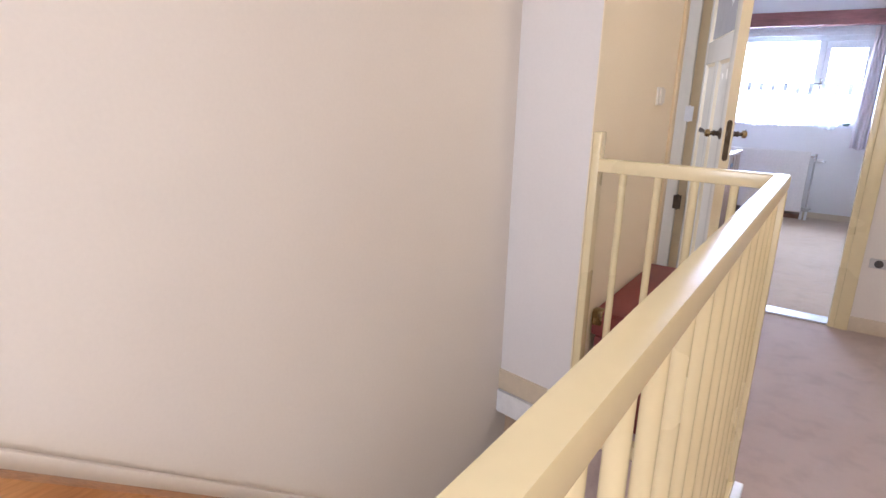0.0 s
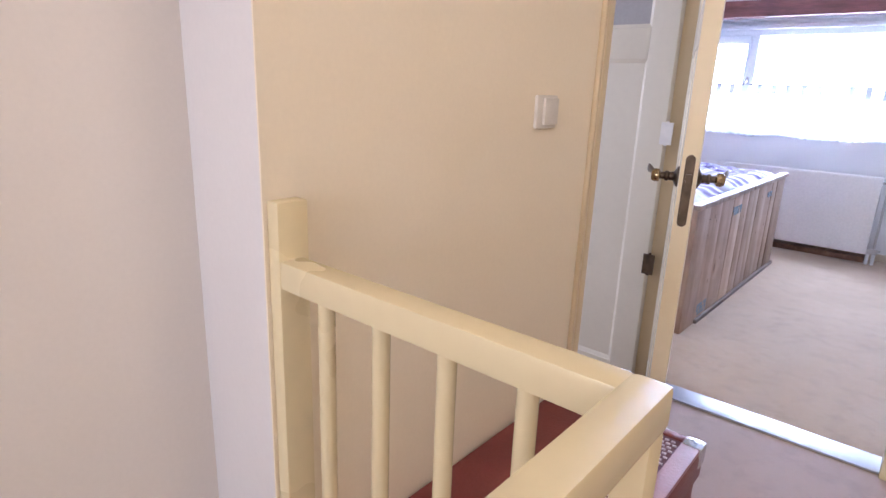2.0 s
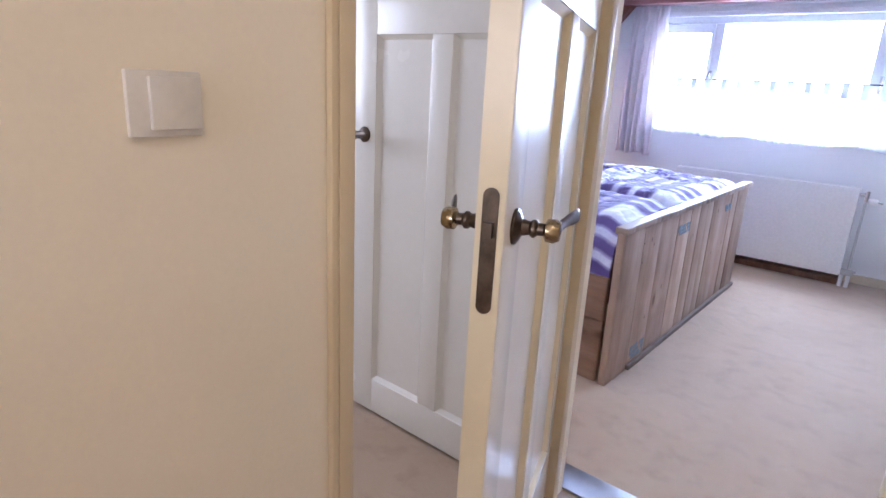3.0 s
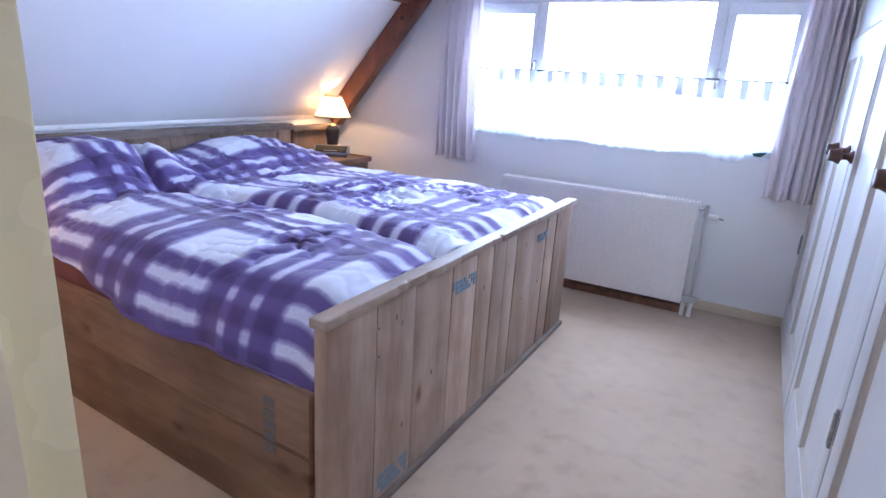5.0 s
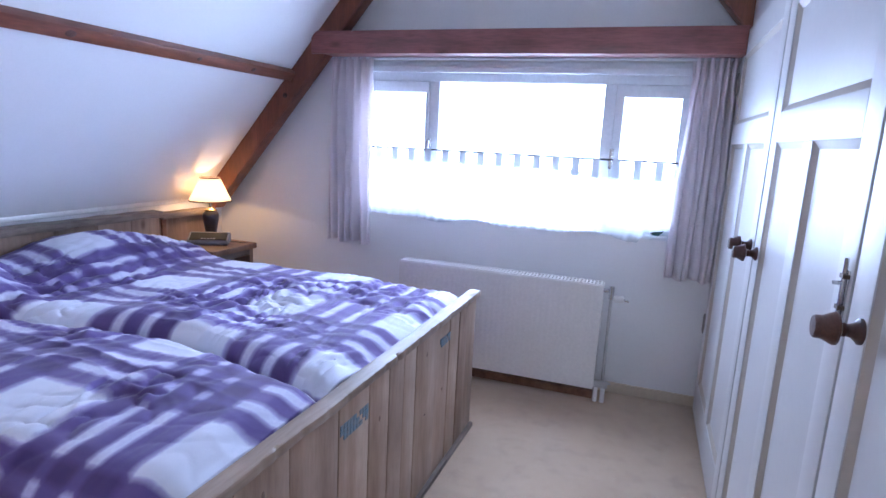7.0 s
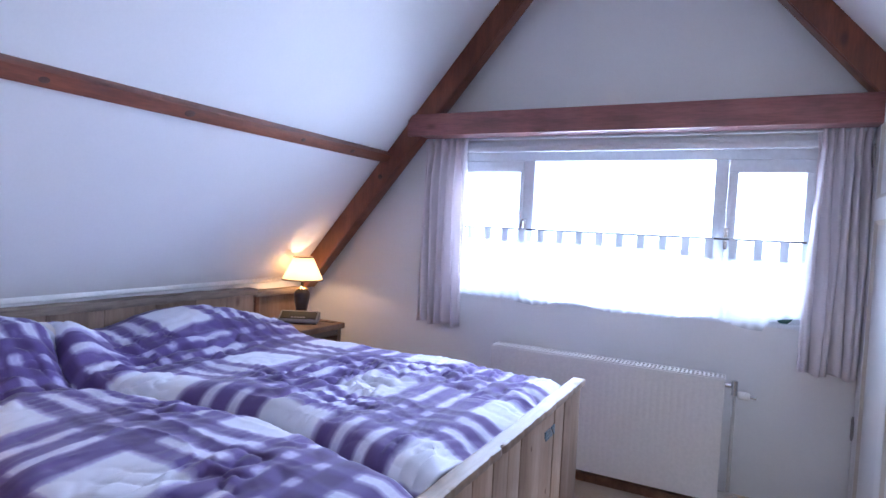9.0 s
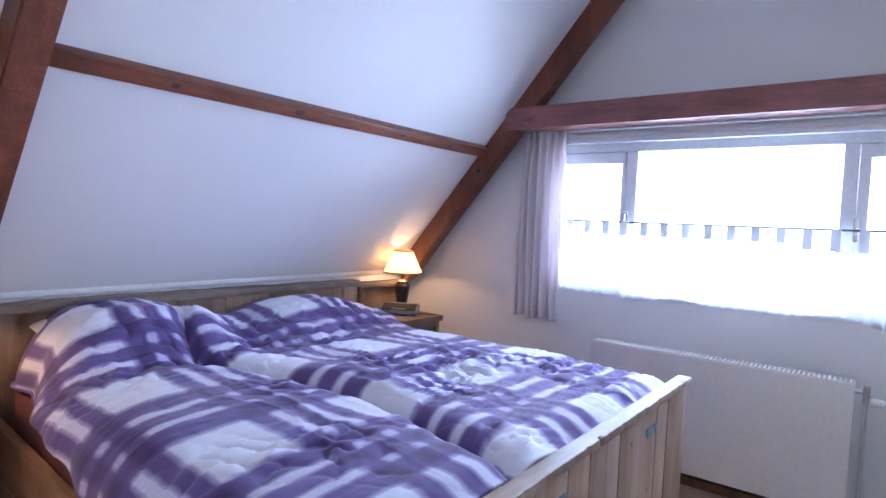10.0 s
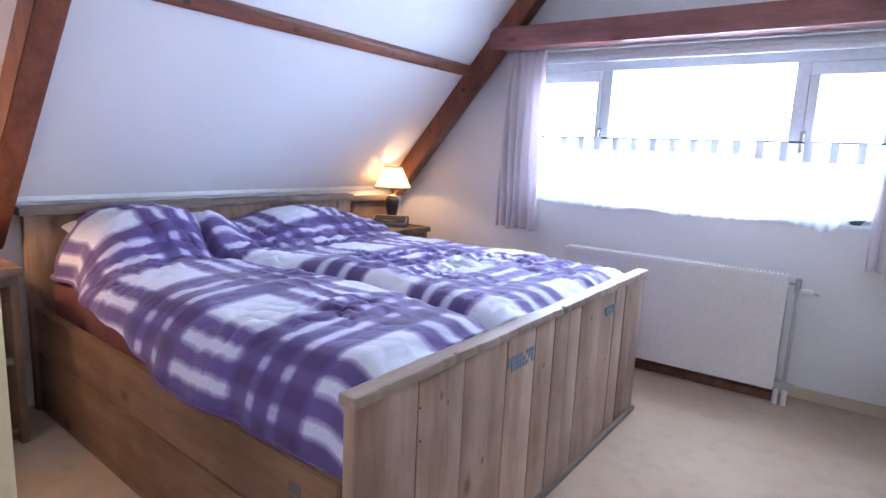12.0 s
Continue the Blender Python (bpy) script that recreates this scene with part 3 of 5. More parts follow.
boxes("window_frame", [(-2.37, -2.32, 2.15, 3.05, 1.84, 1.9), (-2.37, -2.32, 2.15, 3.05, 1.0, 1.06), (-2.37, -2.32, 2.15, 2.21, 1.06, 1.84),
                       (-2.37, -2.32, 2.99, 3.05, 1.06, 1.84)], FRAME_PAINT, window_3, bevel=0.004)

# ---- curtains ----
def drape(name, x0, x1, y, z0, z1, folds, seed, flare=0.0, lean=0.0, material=CURTAIN):
    """A gathered curtain: tight pleats at the head that open into soft folds."""
    rng = random.Random(seed)
    phase = [rng.uniform(-0.6, 0.6) for _ in range(folds + 2)]
    size = [rng.uniform(0.7, 1.25) for _ in range(folds + 2)]
    bm = bmesh.new()
    across, down = folds * 18, 48
    grid = []
    for j in range(down + 1):
        v = j / down
        head = math.exp(-(v / 0.09) ** 2)
        row = []
        for i in range(across + 1):
            u = i / across
            k = u * folds
            n0 = int(k)
            ease = k - n0
            swell = size[n0] * (1 - ease) + size[n0 + 1] * ease
            turn = 2 * math.pi * k + (phase[n0] * (1 - ease) + phase[n0 + 1] * ease) * v * 2.8
            wave = math.sin(turn) + 0.28 * math.sin(2 * turn + 1.2)
            pinch = 0.35 * head * math.sin(6 * math.pi * k)
            deep = (0.014 + 0.016 * min(1, v * 4)) * swell
            wide = (x1 - x0) * (1 + flare * v) * (1 - 0.04 * math.exp(-((v - 0.09) / 0.05) ** 2))
            x = (x0 + x1) / 2 + (u - 0.5) * wide + lean * v + 0.005 * math.sin(5 * v + 2 * k) + 0.010 * math.cos(turn) * min(1, 2 * v)
            z = z1 + (z0 - z1) * v + (0.008 * math.sin(2.2 * k) if j == down else 0.0)
            row.append(bm.verts.new((min(x, 0.928), y + deep * (wave + pinch) + 0.008 * math.sin(4 * v + seed), z)))
        grid.append(row)
    for a, b in zip(grid, grid[1:]):
        for i in range(across):
            bm.faces.new((a[i], a[i + 1], b[i + 1], b[i]))
    ob = part(name, bm, material)
    mod = ob.modifiers.new("thickness", "SOLIDIFY")
    mod.thickness = 0.0025
    return ob


tagged(drape("curtain", -1.378, -1.082, 6.865, 0.733, 1.88, 6, 3, 0.04, 0.006), "gathered mauve-white curtain hanging beside the window", "curtain", "window curtains")
tagged(drape("curtain", 0.708, 0.920, 6.855, 0.740, 1.89, 6, 8, 0.10, -0.006), "gathered mauve-white curtain beside the cupboard", "curtain", "window curtains")
bm = bmesh.new()
tube(bm, [(-1.40, 6.868, 1.872), (0.93, 6.868, 1.872)], 0.007)
tagged(part("curtain_rail", bm, FRAME_PAINT), "thin white curtain rail under the tie beam", "curtain rail")

TAB = cloth("white_tab_cotton", (0.82, 0.83, 0.84), (0.86, 0.87, 0.88), 0.42)
cafe = thing("cafe_curtain", "sheer white tab-top cafe curtain across the window", "curtain", pose(0, 0, 0))
bm = bmesh.new()
tube(bm, [(-1.20, 6.914, 1.345), (0.74, 6.914, 1.348)], 0.005, 8)
part("rod", bm, DARK, cafe, "thin dark metal rod")
bm = bmesh.new()
rows = []
for j in range(15):
    v = j / 14
    row = []
    for i in range(361):
        u = i / 360
        x = -1.185 + 1.915 * u
        sag = 0.010 * abs(math.sin(math.pi * u * 17))
        hem = 0.014 * math.sin(19 * u) + 0.010 * math.sin(33 * u + 1) + (0.05 if u > 0.90 else 0.0) * min(1, (u - 0.90) / 0.02)
        sag += 0.026 * max(0.0, min(1.0, (u - 0.70) / 0.06))
        z = (1.285 - sag) * (1 - v) + (0.925 + hem) * v
        row.append(bm.verts.new((x, 6.914 + 0.008 * math.sin(2 * math.pi * u * 34 + 0.8 * math.sin(9 * u)) * (0.5 + 0.5 * v), z)))
    rows.append(row)
for a, b in zip(rows, rows[1:]):
    for i in range(360):
        bm.faces.new((a[i], a[i + 1], b[i + 1], b[i]))
part("voile", bm, SHEER, cafe, "sheer white voile")
bm = bmesh.new()
for p, q in zip(range(0, 360), range(1, 361)):
    quad = []
    for i, low in ((p, 0.0), (q, 0.0), (q, 1.0), (p, 1.0)):
        u = i / 360
        z = 1.288 - 0.010 * abs(math.sin(math.pi * u * 17)) - 0.026 * max(0.0, min(1.0, (u - 0.70) / 0.06)) - 0.024 * low
        quad.append(bm.verts.new((-1.185 + 1.915 * u, 6.9115 + 0.004 * math.sin(2 * math.pi * u * 34 + 0.8 * math.sin(9 * u)), z)))
    bm.faces.new(quad)
bmesh.ops.remove_doubles(bm, verts=bm.verts, dist=0.0001)
part("top_hem", bm, TAB, cafe, "doubled cotton hem below the tabs")
for k in range(18):
    x = -1.165 + k * 0.111
    bm = bmesh.new()
    low = 1.275 if k < 12 else 1.248
    box(bm, x - 0.02, x + 0.02, 6.9065, 6.9085, low, 1.352)
    box(bm, x - 0.02, x + 0.02, 6.9195, 6.9215, low, 1.352)
    box(bm, x - 0.02, x + 0.02, 6.9065, 6.9215, 1.350, 1.352)
    part("tab", bm, TAB, cafe)

# ---- radiator ----
rad = thing("radiator", "white enamelled panel radiator under the window", "radiator", pose(0, 0, 0))
RX0, RX1, RZ0, RZ1, RY = -0.80, 0.395, 0.085, 0.685, 6.72
bm = bmesh.new()
ribs = 36
line = [(RX0, 0.0)]
for k in range(ribs):
    c = RX0 + 0.03 + (RX1 - RX0 - 0.06) * (k + 0.5) / ribs
    w = (RX1 - RX0 - 0.06) / ribs
    line += [(c - 0.30 * w, 0.0), (c - 0.14 * w, 0.0007), (c + 0.14 * w, 0.0007), (c + 0.30 * w, 0.0)]
line.append((RX1, 0.0))
lev = [(RZ0, 0, 0.0), (RZ0 + 0.035, 0, 0.0), (RZ0 + 0.055, 1, 0.0), (RZ1 - 0.075, 1, 0.0), (RZ1 - 0.055, 0, 0.0), (RZ1 - 0.008, 0, 0.0), (RZ1, 0, 0.006)]
rows = [[bm.verts.new((x, RY + d * s + e, z)) for x, d in line] for z, s, e in lev]
for p, q in zip(rows, rows[1:]):
    for i in range(len(line) - 1):
        bm.faces.new((p[i], p[i + 1], q[i + 1], q[i]))
part("front_panel", bm, RADIATOR_PAINT, rad)
boxes("back_panel", [(RX0, RX1, RY + 0.09, RY + 0.10, RZ0, RZ1 - 0.01)], RADIATOR_PAINT, rad)
boxes("side_plate", [(RX0 - 0.003, RX0, RY + 0.004, RY + 0.10, RZ0 + 0.01, RZ1 - 0.004)], RADIATOR_PAINT, rad)
boxes("side_plate", [(RX1, RX1 + 0.003, RY + 0.004, RY + 0.10, RZ0 + 0.01, RZ1 - 0.004)], RADIATOR_PAINT, rad)
bm = bmesh.new()
for k in range(60):
    x = RX0 + 0.012 + k * (RX1 - RX0 - 0.024) / 59
    box(bm, x - 0.004, x + 0.004, RY + 0.008, RY + 0.092, RZ1 - 0.006, RZ1 - 0.002)
box(bm, RX0, RX1, RY + 0.002, RY + 0.010, RZ1 - 0.008, RZ1)
box(bm, RX0, RX1, RY + 0.090, RY + 0.098, RZ1 - 0.008, RZ1)
part("top_grille", bm, RADIATOR_PAINT, rad)
# dark strip added between the panels for the shade at their foot
boxes("lower_shade_strip", [(RX0 + 0.02, RX1 - 0.02, RY + 0.02, RY + 0.08, RZ0 + 0.002, RZ0 + 0.02)], DARK, rad)
for x in (-0.5, 0.1):
    boxes("bracket", [(x - 0.015, x + 0.015, RY + 0.10, 6.94, 0.15, 0.6)], RADIATOR_PAINT, rad)
bm = bmesh.new()
tube(bm, [(0.398, 6.77, 0.645), (0.425, 6.77, 0.645)], 0.011)
tube(bm, [(0.44, 6.77, 0.67), (0.44, 6.77, 0.60)], 0.014)
part("valve_body", bm, CHROME, rad, "grey metal valve")
bm = bmesh.new()
lathe(bm, [(0.012, 0), (0.019, 0.008), (0.020, 0.045), (0.015, 0.055), (0.0, 0.056)], Matrix.Translation((0.452, 6.765, 0.605)) @ Matrix.Rotation(math.pi / 2, 4, "Y"), 16)
part("valve_knob", bm, RADIATOR_PAINT, rad, "white valve knob")
bm = bmesh.new()
tube(bm, [(0.505, 6.765, 0.605), (0.535, 6.765, 0.600)], 0.006, 8)
part("valve_pin", bm, CHROME, rad)
bm = bmesh.new()
tube(bm, [(0.44, 6.77, 0.61), (0.44, 6.77, 0.13)], 0.009)
part("pipe", bm, PIPE_PAINT, rad)
for x in (0.408, 0.448):
    bm = bmesh.new()
    tube(bm, [(x, 6.765, 0.0), (x, 6.765, 0.085)], 0.0125)
    part("pipe_sleeve", bm, WHITE_PAINT, rad, "white plastic pipe sleeve")
bm = bmesh.new()
box(bm, 0.385, 0.47, 6.752, 6.778, 0.085, 0.125, 0.006)
tube(bm, [(0.45, 6.765, 0.115), (0.485, 6.765, 0.115)], 0.008, 8)
part("lower_valve", bm, PIPE_PAINT, rad)

# ---- panelled doors ----
def panel_leaf(parent, wide, high, thick, split, rail=0.11, stile=0.10, kick=0.21, top_pane=None, paint=DOOR_PAINT, mullion=0.08, lift=0.012, bead=None, w=0.014):
    """A framed door leaf in local x (width), y (thickness) and z: two tall panels below a cross rail and a field above."""
    t = thick / 2
    boxes("stile", [(0, stile, -t, t, lift, high)], paint, parent, bevel=0.003)
    boxes("stile", [(wide - stile, wide, -t, t, lift, high)], paint, parent, bevel=0.003)
    boxes("bottom_rail", [(stile, wide - stile, -t, t, lift, kick)], paint, parent, bevel=0.003)
    boxes("cross_rail", [(stile, wide - stile, -t, t, split, split + rail)], paint, parent, bevel=0.003)
    boxes("top_rail", [(stile, wide - stile, -t, t, high - 0.11, high)], paint, parent, bevel=0.003)
    mid = wide / 2
    boxes("mullion", [(mid - mullion / 2, mid + mullion / 2, -t, t, kick, split)], paint, parent, bevel=0.003)
    fields = [(stile, mid - mullion / 2, kick, split), (mid + mullion / 2, wide - stile, kick, split)]
    for x0, x1, z0, z1 in fields + [(stile, wide - stile, split + rail, high - 0.11)]:
        glazed = top_pane and z0 > split
        boxes("glass_pane" if glazed else "panel", [(x0, x1, -t * 0.25, t * 0.25, z0, z1)], top_pane if glazed else paint, parent)
        bm = bmesh.new()
        for side in (-1, 1):
            ya, yb = side * t * 0.25, side * t * 0.82
            for p0, p1, q0, q1 in (((x0, z0), (x1, z0), (x0 + w, z0 + w), (x1 - w, z0 + w)), ((x1, z0), (x1, z1), (x1 - w, z0 + w), (x1 - w, z1 - w)),
                                   ((x1, z1), (x0, z1), (x1 - w, z1 - w), (x0 + w, z1 - w)), ((x0, z1), (x0, z0), (x0 + w, z1 - w), (x0 + w, z0 + w))):
                v = [bm.verts.new((p0[0], yb, p0[1])), bm.verts.new((p1[0], yb, p1[1])), bm.verts.new((q1[0], ya, q1[1])), bm.verts.new((q0[0], ya, q0[1]))]
                bm.faces.new(v if side < 0 else list(reversed(v)))
        part("moulding", bm, bead or paint, parent)


def lever_handle(parent, x, z, side, toward, t):
    """Bronze rosette, turned neck with a brass bulb, and a lever."""
    base = Matrix.Translation((x, side * t, z)) @ Matrix.Rotation(-side * math.pi / 2, 4, "X")
    bm = bmesh.new()
    lathe(bm, [(0.026, 0), (0.026, 0.004), (0.020, 0.008), (0.012, 0.012), (0.010, 0.022), (0.013, 0.026), (0.013, 0.030), (0.009, 0.034), (0.009, 0.042)], base)
    h = part("door_handle", bm, BRONZE, parent, "aged bronze lever handle")
    bm = bmesh.new()
    lathe(bm, [(0.009, 0.042), (0.016, 0.046), (0.017, 0.056), (0.013, 0.064), (0.0, 0.066)], base)
    part("bulb", bm, BRASS, h, "rubbed brass bulb")
    bm = bmesh.new()
    y = side * (t + 0.055)
    reach = [(0.0, 0.0, 0.0, 0.0085, 0.0085), (0.018, 0.003, 0.001, 0.0075, 0.0075), (0.035, 0.007, 0.004, 0.006, 0.0075), (0.055, 0.013, 0.007, 0.005, 0.0095),
             (0.072, 0.018, 0.008, 0.004, 0.0115), (0.086, 0.021, 0.008, 0.003, 0.0105), (0.091, 0.022, 0.008, 0.001, 0.005)]
    rings = [[bm.verts.new((x + toward * d, y + side * (o + thin * math.cos(k * math.pi / 6)), z + up + tall * math.sin(k * math.pi / 6))) for k in range(12)]
             for d, o, up, thin, tall in reach]
    for p, q in zip(rings, rings[1:]):
        for k in range(12):
            bm.faces.new((p[k], p[(k + 1) % 12], q[(k + 1) % 12], q[k]))
    bm.faces.new(rings[0][::-1])
    bm.faces.new(rings[-1])
    bmesh.ops.recalc_face_normals(bm, faces=bm.faces)
    part("lever", bm, BRONZE, h)


def hinge(parent, x, y, z, material=BRASS):
    bm = bmesh.new()
    tube(bm, [(x, y, z - 0.045), (x, y, z + 0.045)], 0.006, 8)
    box(bm, x - 0.022, x + 0.022, y + 0.003, y + 0.006, z - 0.04, z + 0.04)
    part("hinge", bm, material, parent)


FROSTED = surface("grey_frosted_glass", (0.42, 0.41, 0.42), (0.48, 0.47, 0.48), 0.25, 4, 90, 0.1, 0.001)

# bedroom door, open towards the landing
door_1 = fixed(new("door_1"), "ivory panelled bedroom door standing open onto the landing", "door")
door_1.matrix_world = pose(-0.052, 3.475, 0, 0, 0, -70.9)
panel_leaf(door_1, 0.86, 2.03, 0.042, 1.36, top_pane=FROSTED, bead=WARM_LIT_EDGE)
boxes("lock_edge", [(0.86, 0.8615, -0.0195, 0.0195, 0.013, 2.028)], WARM_LIT_EDGE, door_1, "thin strip on the lock edge, cream for the landing's warm light")
lever_handle(door_1, 0.805, 1.04, -1, -1, 0.021)
lever_handle(door_1, 0.805, 1.04, 1, -1, 0.021)
bm = bmesh.new()
ends = [(0.011 * math.cos(k * math.pi / 8), 1.09 + 0.011 * math.sin(k * math.pi / 8)) for k in range(9)] + [(-0.011 * math.cos(k * math.pi / 8), 0.936 - 0.011 * math.sin(k * math.pi / 8)) for k in range(9)]
prism(bm, ends, "x", 0.8595, 0.8635)
part("latch_plate", bm, BRONZE, door_1, "worn bronze latch plate with rounded ends")
boxes("latch", [(0.86, 0.872, -0.006, 0.006, 1.035, 1.055)], BRONZE, door_1)
for z in (0.25, 1.75):
    hinge(door_1, 0.0, -0.024, z)

# side-room door, open into the side room
door_2 = fixed(new("door_2"), "ivory panelled side-room door standing open", "door")
door_2.matrix_world = pose(-0.105, 3.415, 0, 0, 0, 179.0)
panel_leaf(door_2, 0.75, 2.03, 0.042, 1.36, kick=0.145, top_pane=FROSTED)
lever_handle(door_2, 0.70, 1.045, 1, -1, 0.021)
hinge(door_2, -0.012, 0.03, 1.10, WHITE_PAINT)
hinge(door_2, -0.012, 0.03, 0.60, BRONZE)

# frames
boxes_frame = [(DOOR[0] - 0.03, DOOR[0], 3.50, 3.615, 0, DOOR[2] + 0.03), (DOOR[1], DOOR[1] + 0.03, 3.50, 3.615, 0, DOOR[2] + 0.03),
               (DOOR[0], DOOR[1], 3.50, 3.615, DOOR[2], DOOR[2] + 0.03)]
fixed(boxes("door_frame_1", boxes_frame + [(DOOR[1] + 0.03, DOOR[1] + 0.09, 3.495, 3.52, 0, DOOR[2] + 0.09),
                                           (DOOR[0], DOOR[1] + 0.03, 3.495, 3.52, DOOR[2] + 0.03, DOOR[2] + 0.09)], CREAM_PAINT, bevel=0.004),
      "cream painted frame of the bedroom doorway", "door frame")
fixed(boxes("door_frame_2", [(-0.115, 0.015, SIDE[0] - 0.03, SIDE[0], 0, SIDE[2] + 0.03), (-0.115, 0.015, SIDE[1], SIDE[1] + 0.03, 0, SIDE[2] + 0.03),
                             (-0.115, 0.015, SIDE[0], SIDE[1], SIDE[2], SIDE[2] + 0.03), (0.0, 0.014, SIDE[0] - 0.044, SIDE[0] - 0.03, 0, SIDE[2] + 0.06)], SHADED_FRAME, bevel=0.004),
      "cream frame of the side-room doorway, toned tan for shade", "door frame")
fixed(boxes("threshold_1", [(DOOR[0], DOOR[1], 3.525, 3.645, 0.0, 0.010)], ALUMINIUM, bevel=0.004), "worn aluminium threshold strip", "threshold")
fixed(boxes("threshold_2", [(-0.115, 0.012, SIDE[0], SIDE[1], 0.0, 0.022)], OAK_SILL, bevel=0.004), "brown wooden threshold of the side room", "threshold")

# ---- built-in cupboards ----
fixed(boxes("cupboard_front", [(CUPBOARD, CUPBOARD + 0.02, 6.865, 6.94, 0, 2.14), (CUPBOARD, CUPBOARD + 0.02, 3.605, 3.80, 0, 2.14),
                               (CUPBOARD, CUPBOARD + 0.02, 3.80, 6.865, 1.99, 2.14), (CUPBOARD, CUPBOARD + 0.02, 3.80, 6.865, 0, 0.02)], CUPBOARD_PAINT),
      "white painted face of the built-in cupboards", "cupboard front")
fixed(boxes("floor_strip", [(-0.82, 0.39, 6.785, 6.92, 0, 0.045)], OAK_SILL, bevel=0.004), "dark brown strip on the floor under the radiator", "trim")
# dark sheet behind the doors, strips in two gaps: added in place of shade
fixed(boxes("gap_shade_strips", [(CUPBOARD + 0.035, CUPBOARD + 0.05, 3.605, 6.94, 0, 2.08), (CUPBOARD - 0.007, CUPBOARD + 0.035, 5.7785, 5.7965, 0.02, 1.985),
                              (CUPBOARD - 0.007, CUPBOARD + 0.035, 4.7805, 4.7925, 0.02, 1.985)], DARK), "dark sheet and strips that stand for shade in the door gaps", "cupboard back")


def turned_knob(parent, x, z, t):
    bm = bmesh.new()
    lathe(bm, [(0.023, 0), (0.023, 0.005), (0.018, 0.009), (0.013, 0.014), (0.011, 0.022), (0.013, 0.026), (0.011, 0.030), (0.017, 0.034), (0.0285, 0.037),
               (0.0295, 0.041), (0.027, 0.047), (0.021, 0.059), (0.0205, 0.070), (0.018, 0.073), (0.0, 0.074)], Matrix.Translation((x, -t, z)) @ Matrix.Rotation(math.pi / 2, 4, "X"), 28)
    part("knob", bm, KNOB_WOOD, parent, "dark turned wooden knob")


def strap_hinge(parent, x, y, z):
    """A small cast hinge: barrel with finials and two plates."""
    bm = bmesh.new()
    lathe(bm, [(0.0, -0.056), (0.004, -0.054), (0.006, -0.049), (0.004, -0.045), (0.0075, -0.043), (0.0075, 0.043), (0.004, 0.045), (0.006, 0.049), (0.004, 0.054), (0.0, 0.056)],
          Matrix.Translation((x, y, z)), 12)
    box(bm, x - 0.024, x + 0.024, y + 0.002, y + 0.006, z - 0.036, z + 0.036, 0.001)
    part("hinge", bm, PEWTER, parent, "dull metal hinge")


# mouldings turned from the window: their warm shade is put into the colour
SHADED_BEAD = surface("shade_toned_bead_paint", (0.47, 0.415, 0.345), (0.52, 0.46, 0.385), 0.35, 3.0, 40, 0.05, 0.001, grain=0.95)


def cupboard_door(y_far, wide, knobs, hinges, bolt=False):
    """knobs: (place across, height) pairs."""
    d = thing("cupboard_door", "white gloss panelled cupboard door with a turned knob", "cupboard door", pose(CUPBOARD + 0.006, y_far, 0, 0, 0, -90), "built-in cupboard doors")
    panel_leaf(d, wide, 1.985, 0.036, 1.458, rail=0.095, stile=0.095, kick=0.20, paint=CUPBOARD_PAINT, mullion=0.09, lift=0.022, w=0.02, bead=SHADED_BEAD)
    for x, z in knobs:
        turned_knob(d, x, z, 0.018)
    for x in hinges:
        strap_hinge(d, x, -0.021, 0.515)
        strap_hinge(d, x, -0.021, 1.75)
    if bolt:
        bm = bmesh.new()
        box(bm, wide - 0.032, wide - 0.014, -0.0215, -0.018, 1.125, 1.215, 0.001)
        tube(bm, [(wide - 0.023, -0.025, 1.12), (wide - 0.023, -0.025, 1.238)], 0.004, 8)
        tube(bm, [(wide - 0.023, -0.025, 1.19), (wide - 0.023, -0.042, 1.19)], 0.004, 8)
        bolt_part = part("bolt", bm, CHROME, d, "small chrome barrel bolt")
        for z in (1.140, 1.200):
            boxes("keep", [(wide - 0.033, wide - 0.013, -0.030, -0.018, z, z + 0.008)], BRONZE, bolt_part, "dark keep")
    return d


cupboard_door(6.860, 1.063, [(1.012, 1.10)], [0.012])
cupboard_door(5.778, 0.985, [(0.055, 1.09)], [0.975], True)
cupboard_door(4.780, 0.975, [(0.075, 1.13)], [])

# ---- ornament on the window sill, bolts of the roof frame ----
dish = thing("dish", "small dark green glazed dish on the window sill", "dish", pose(0.632, 6.955, 0.948))
bm = bmesh.new()
lathe(bm, [(0.0, 0.0), (0.020, 0.0), (0.024, 0.006), (0.040, 0.022), (0.047, 0.038), (0.043, 0.038), (0.034, 0.022), (0.016, 0.010), (0.0, 0.009)], Matrix.Diagonal((1, 0.6, 1, 1)), 24)
part("bowl", bm, GREEN_GLAZE, dish)
for k, (x, z) in enumerate(((-1.61, 1.63), (-1.39, 1.895))):
    bm = bmesh.new()
    lathe(bm, [(0.016, 0.0), (0.016, 0.003), (0.010, 0.004), (0.010, 0.010), (0.0, 0.011)], Matrix.Translation((x, 6.7195, z)) @ Matrix.Rotation(math.pi / 2, 4, "X"), 8)
    fixed(part("beam_bolt", bm, IRON, smooth=False), "dark iron bolt head in the roof timber", "bolt")

# ---- bed ----
BED = pose(-0.17, 5.22, 0, 0, 0, -2.0)
bed = thing("bed", "rustic double bed of weathered scaffold planks", "bed", BED)
FOOT = Matrix.Rotation(radians(1.07), 4, "Z")      # a slight turn that fits the footboard to the camera's view
rng = random.Random(5)


def foot_part(name, rows, material, label="", bevel=0.003):
    ob = boxes(name, rows, material, bed, label, bevel=bevel)
    ob.matrix_local = FOOT
    return ob


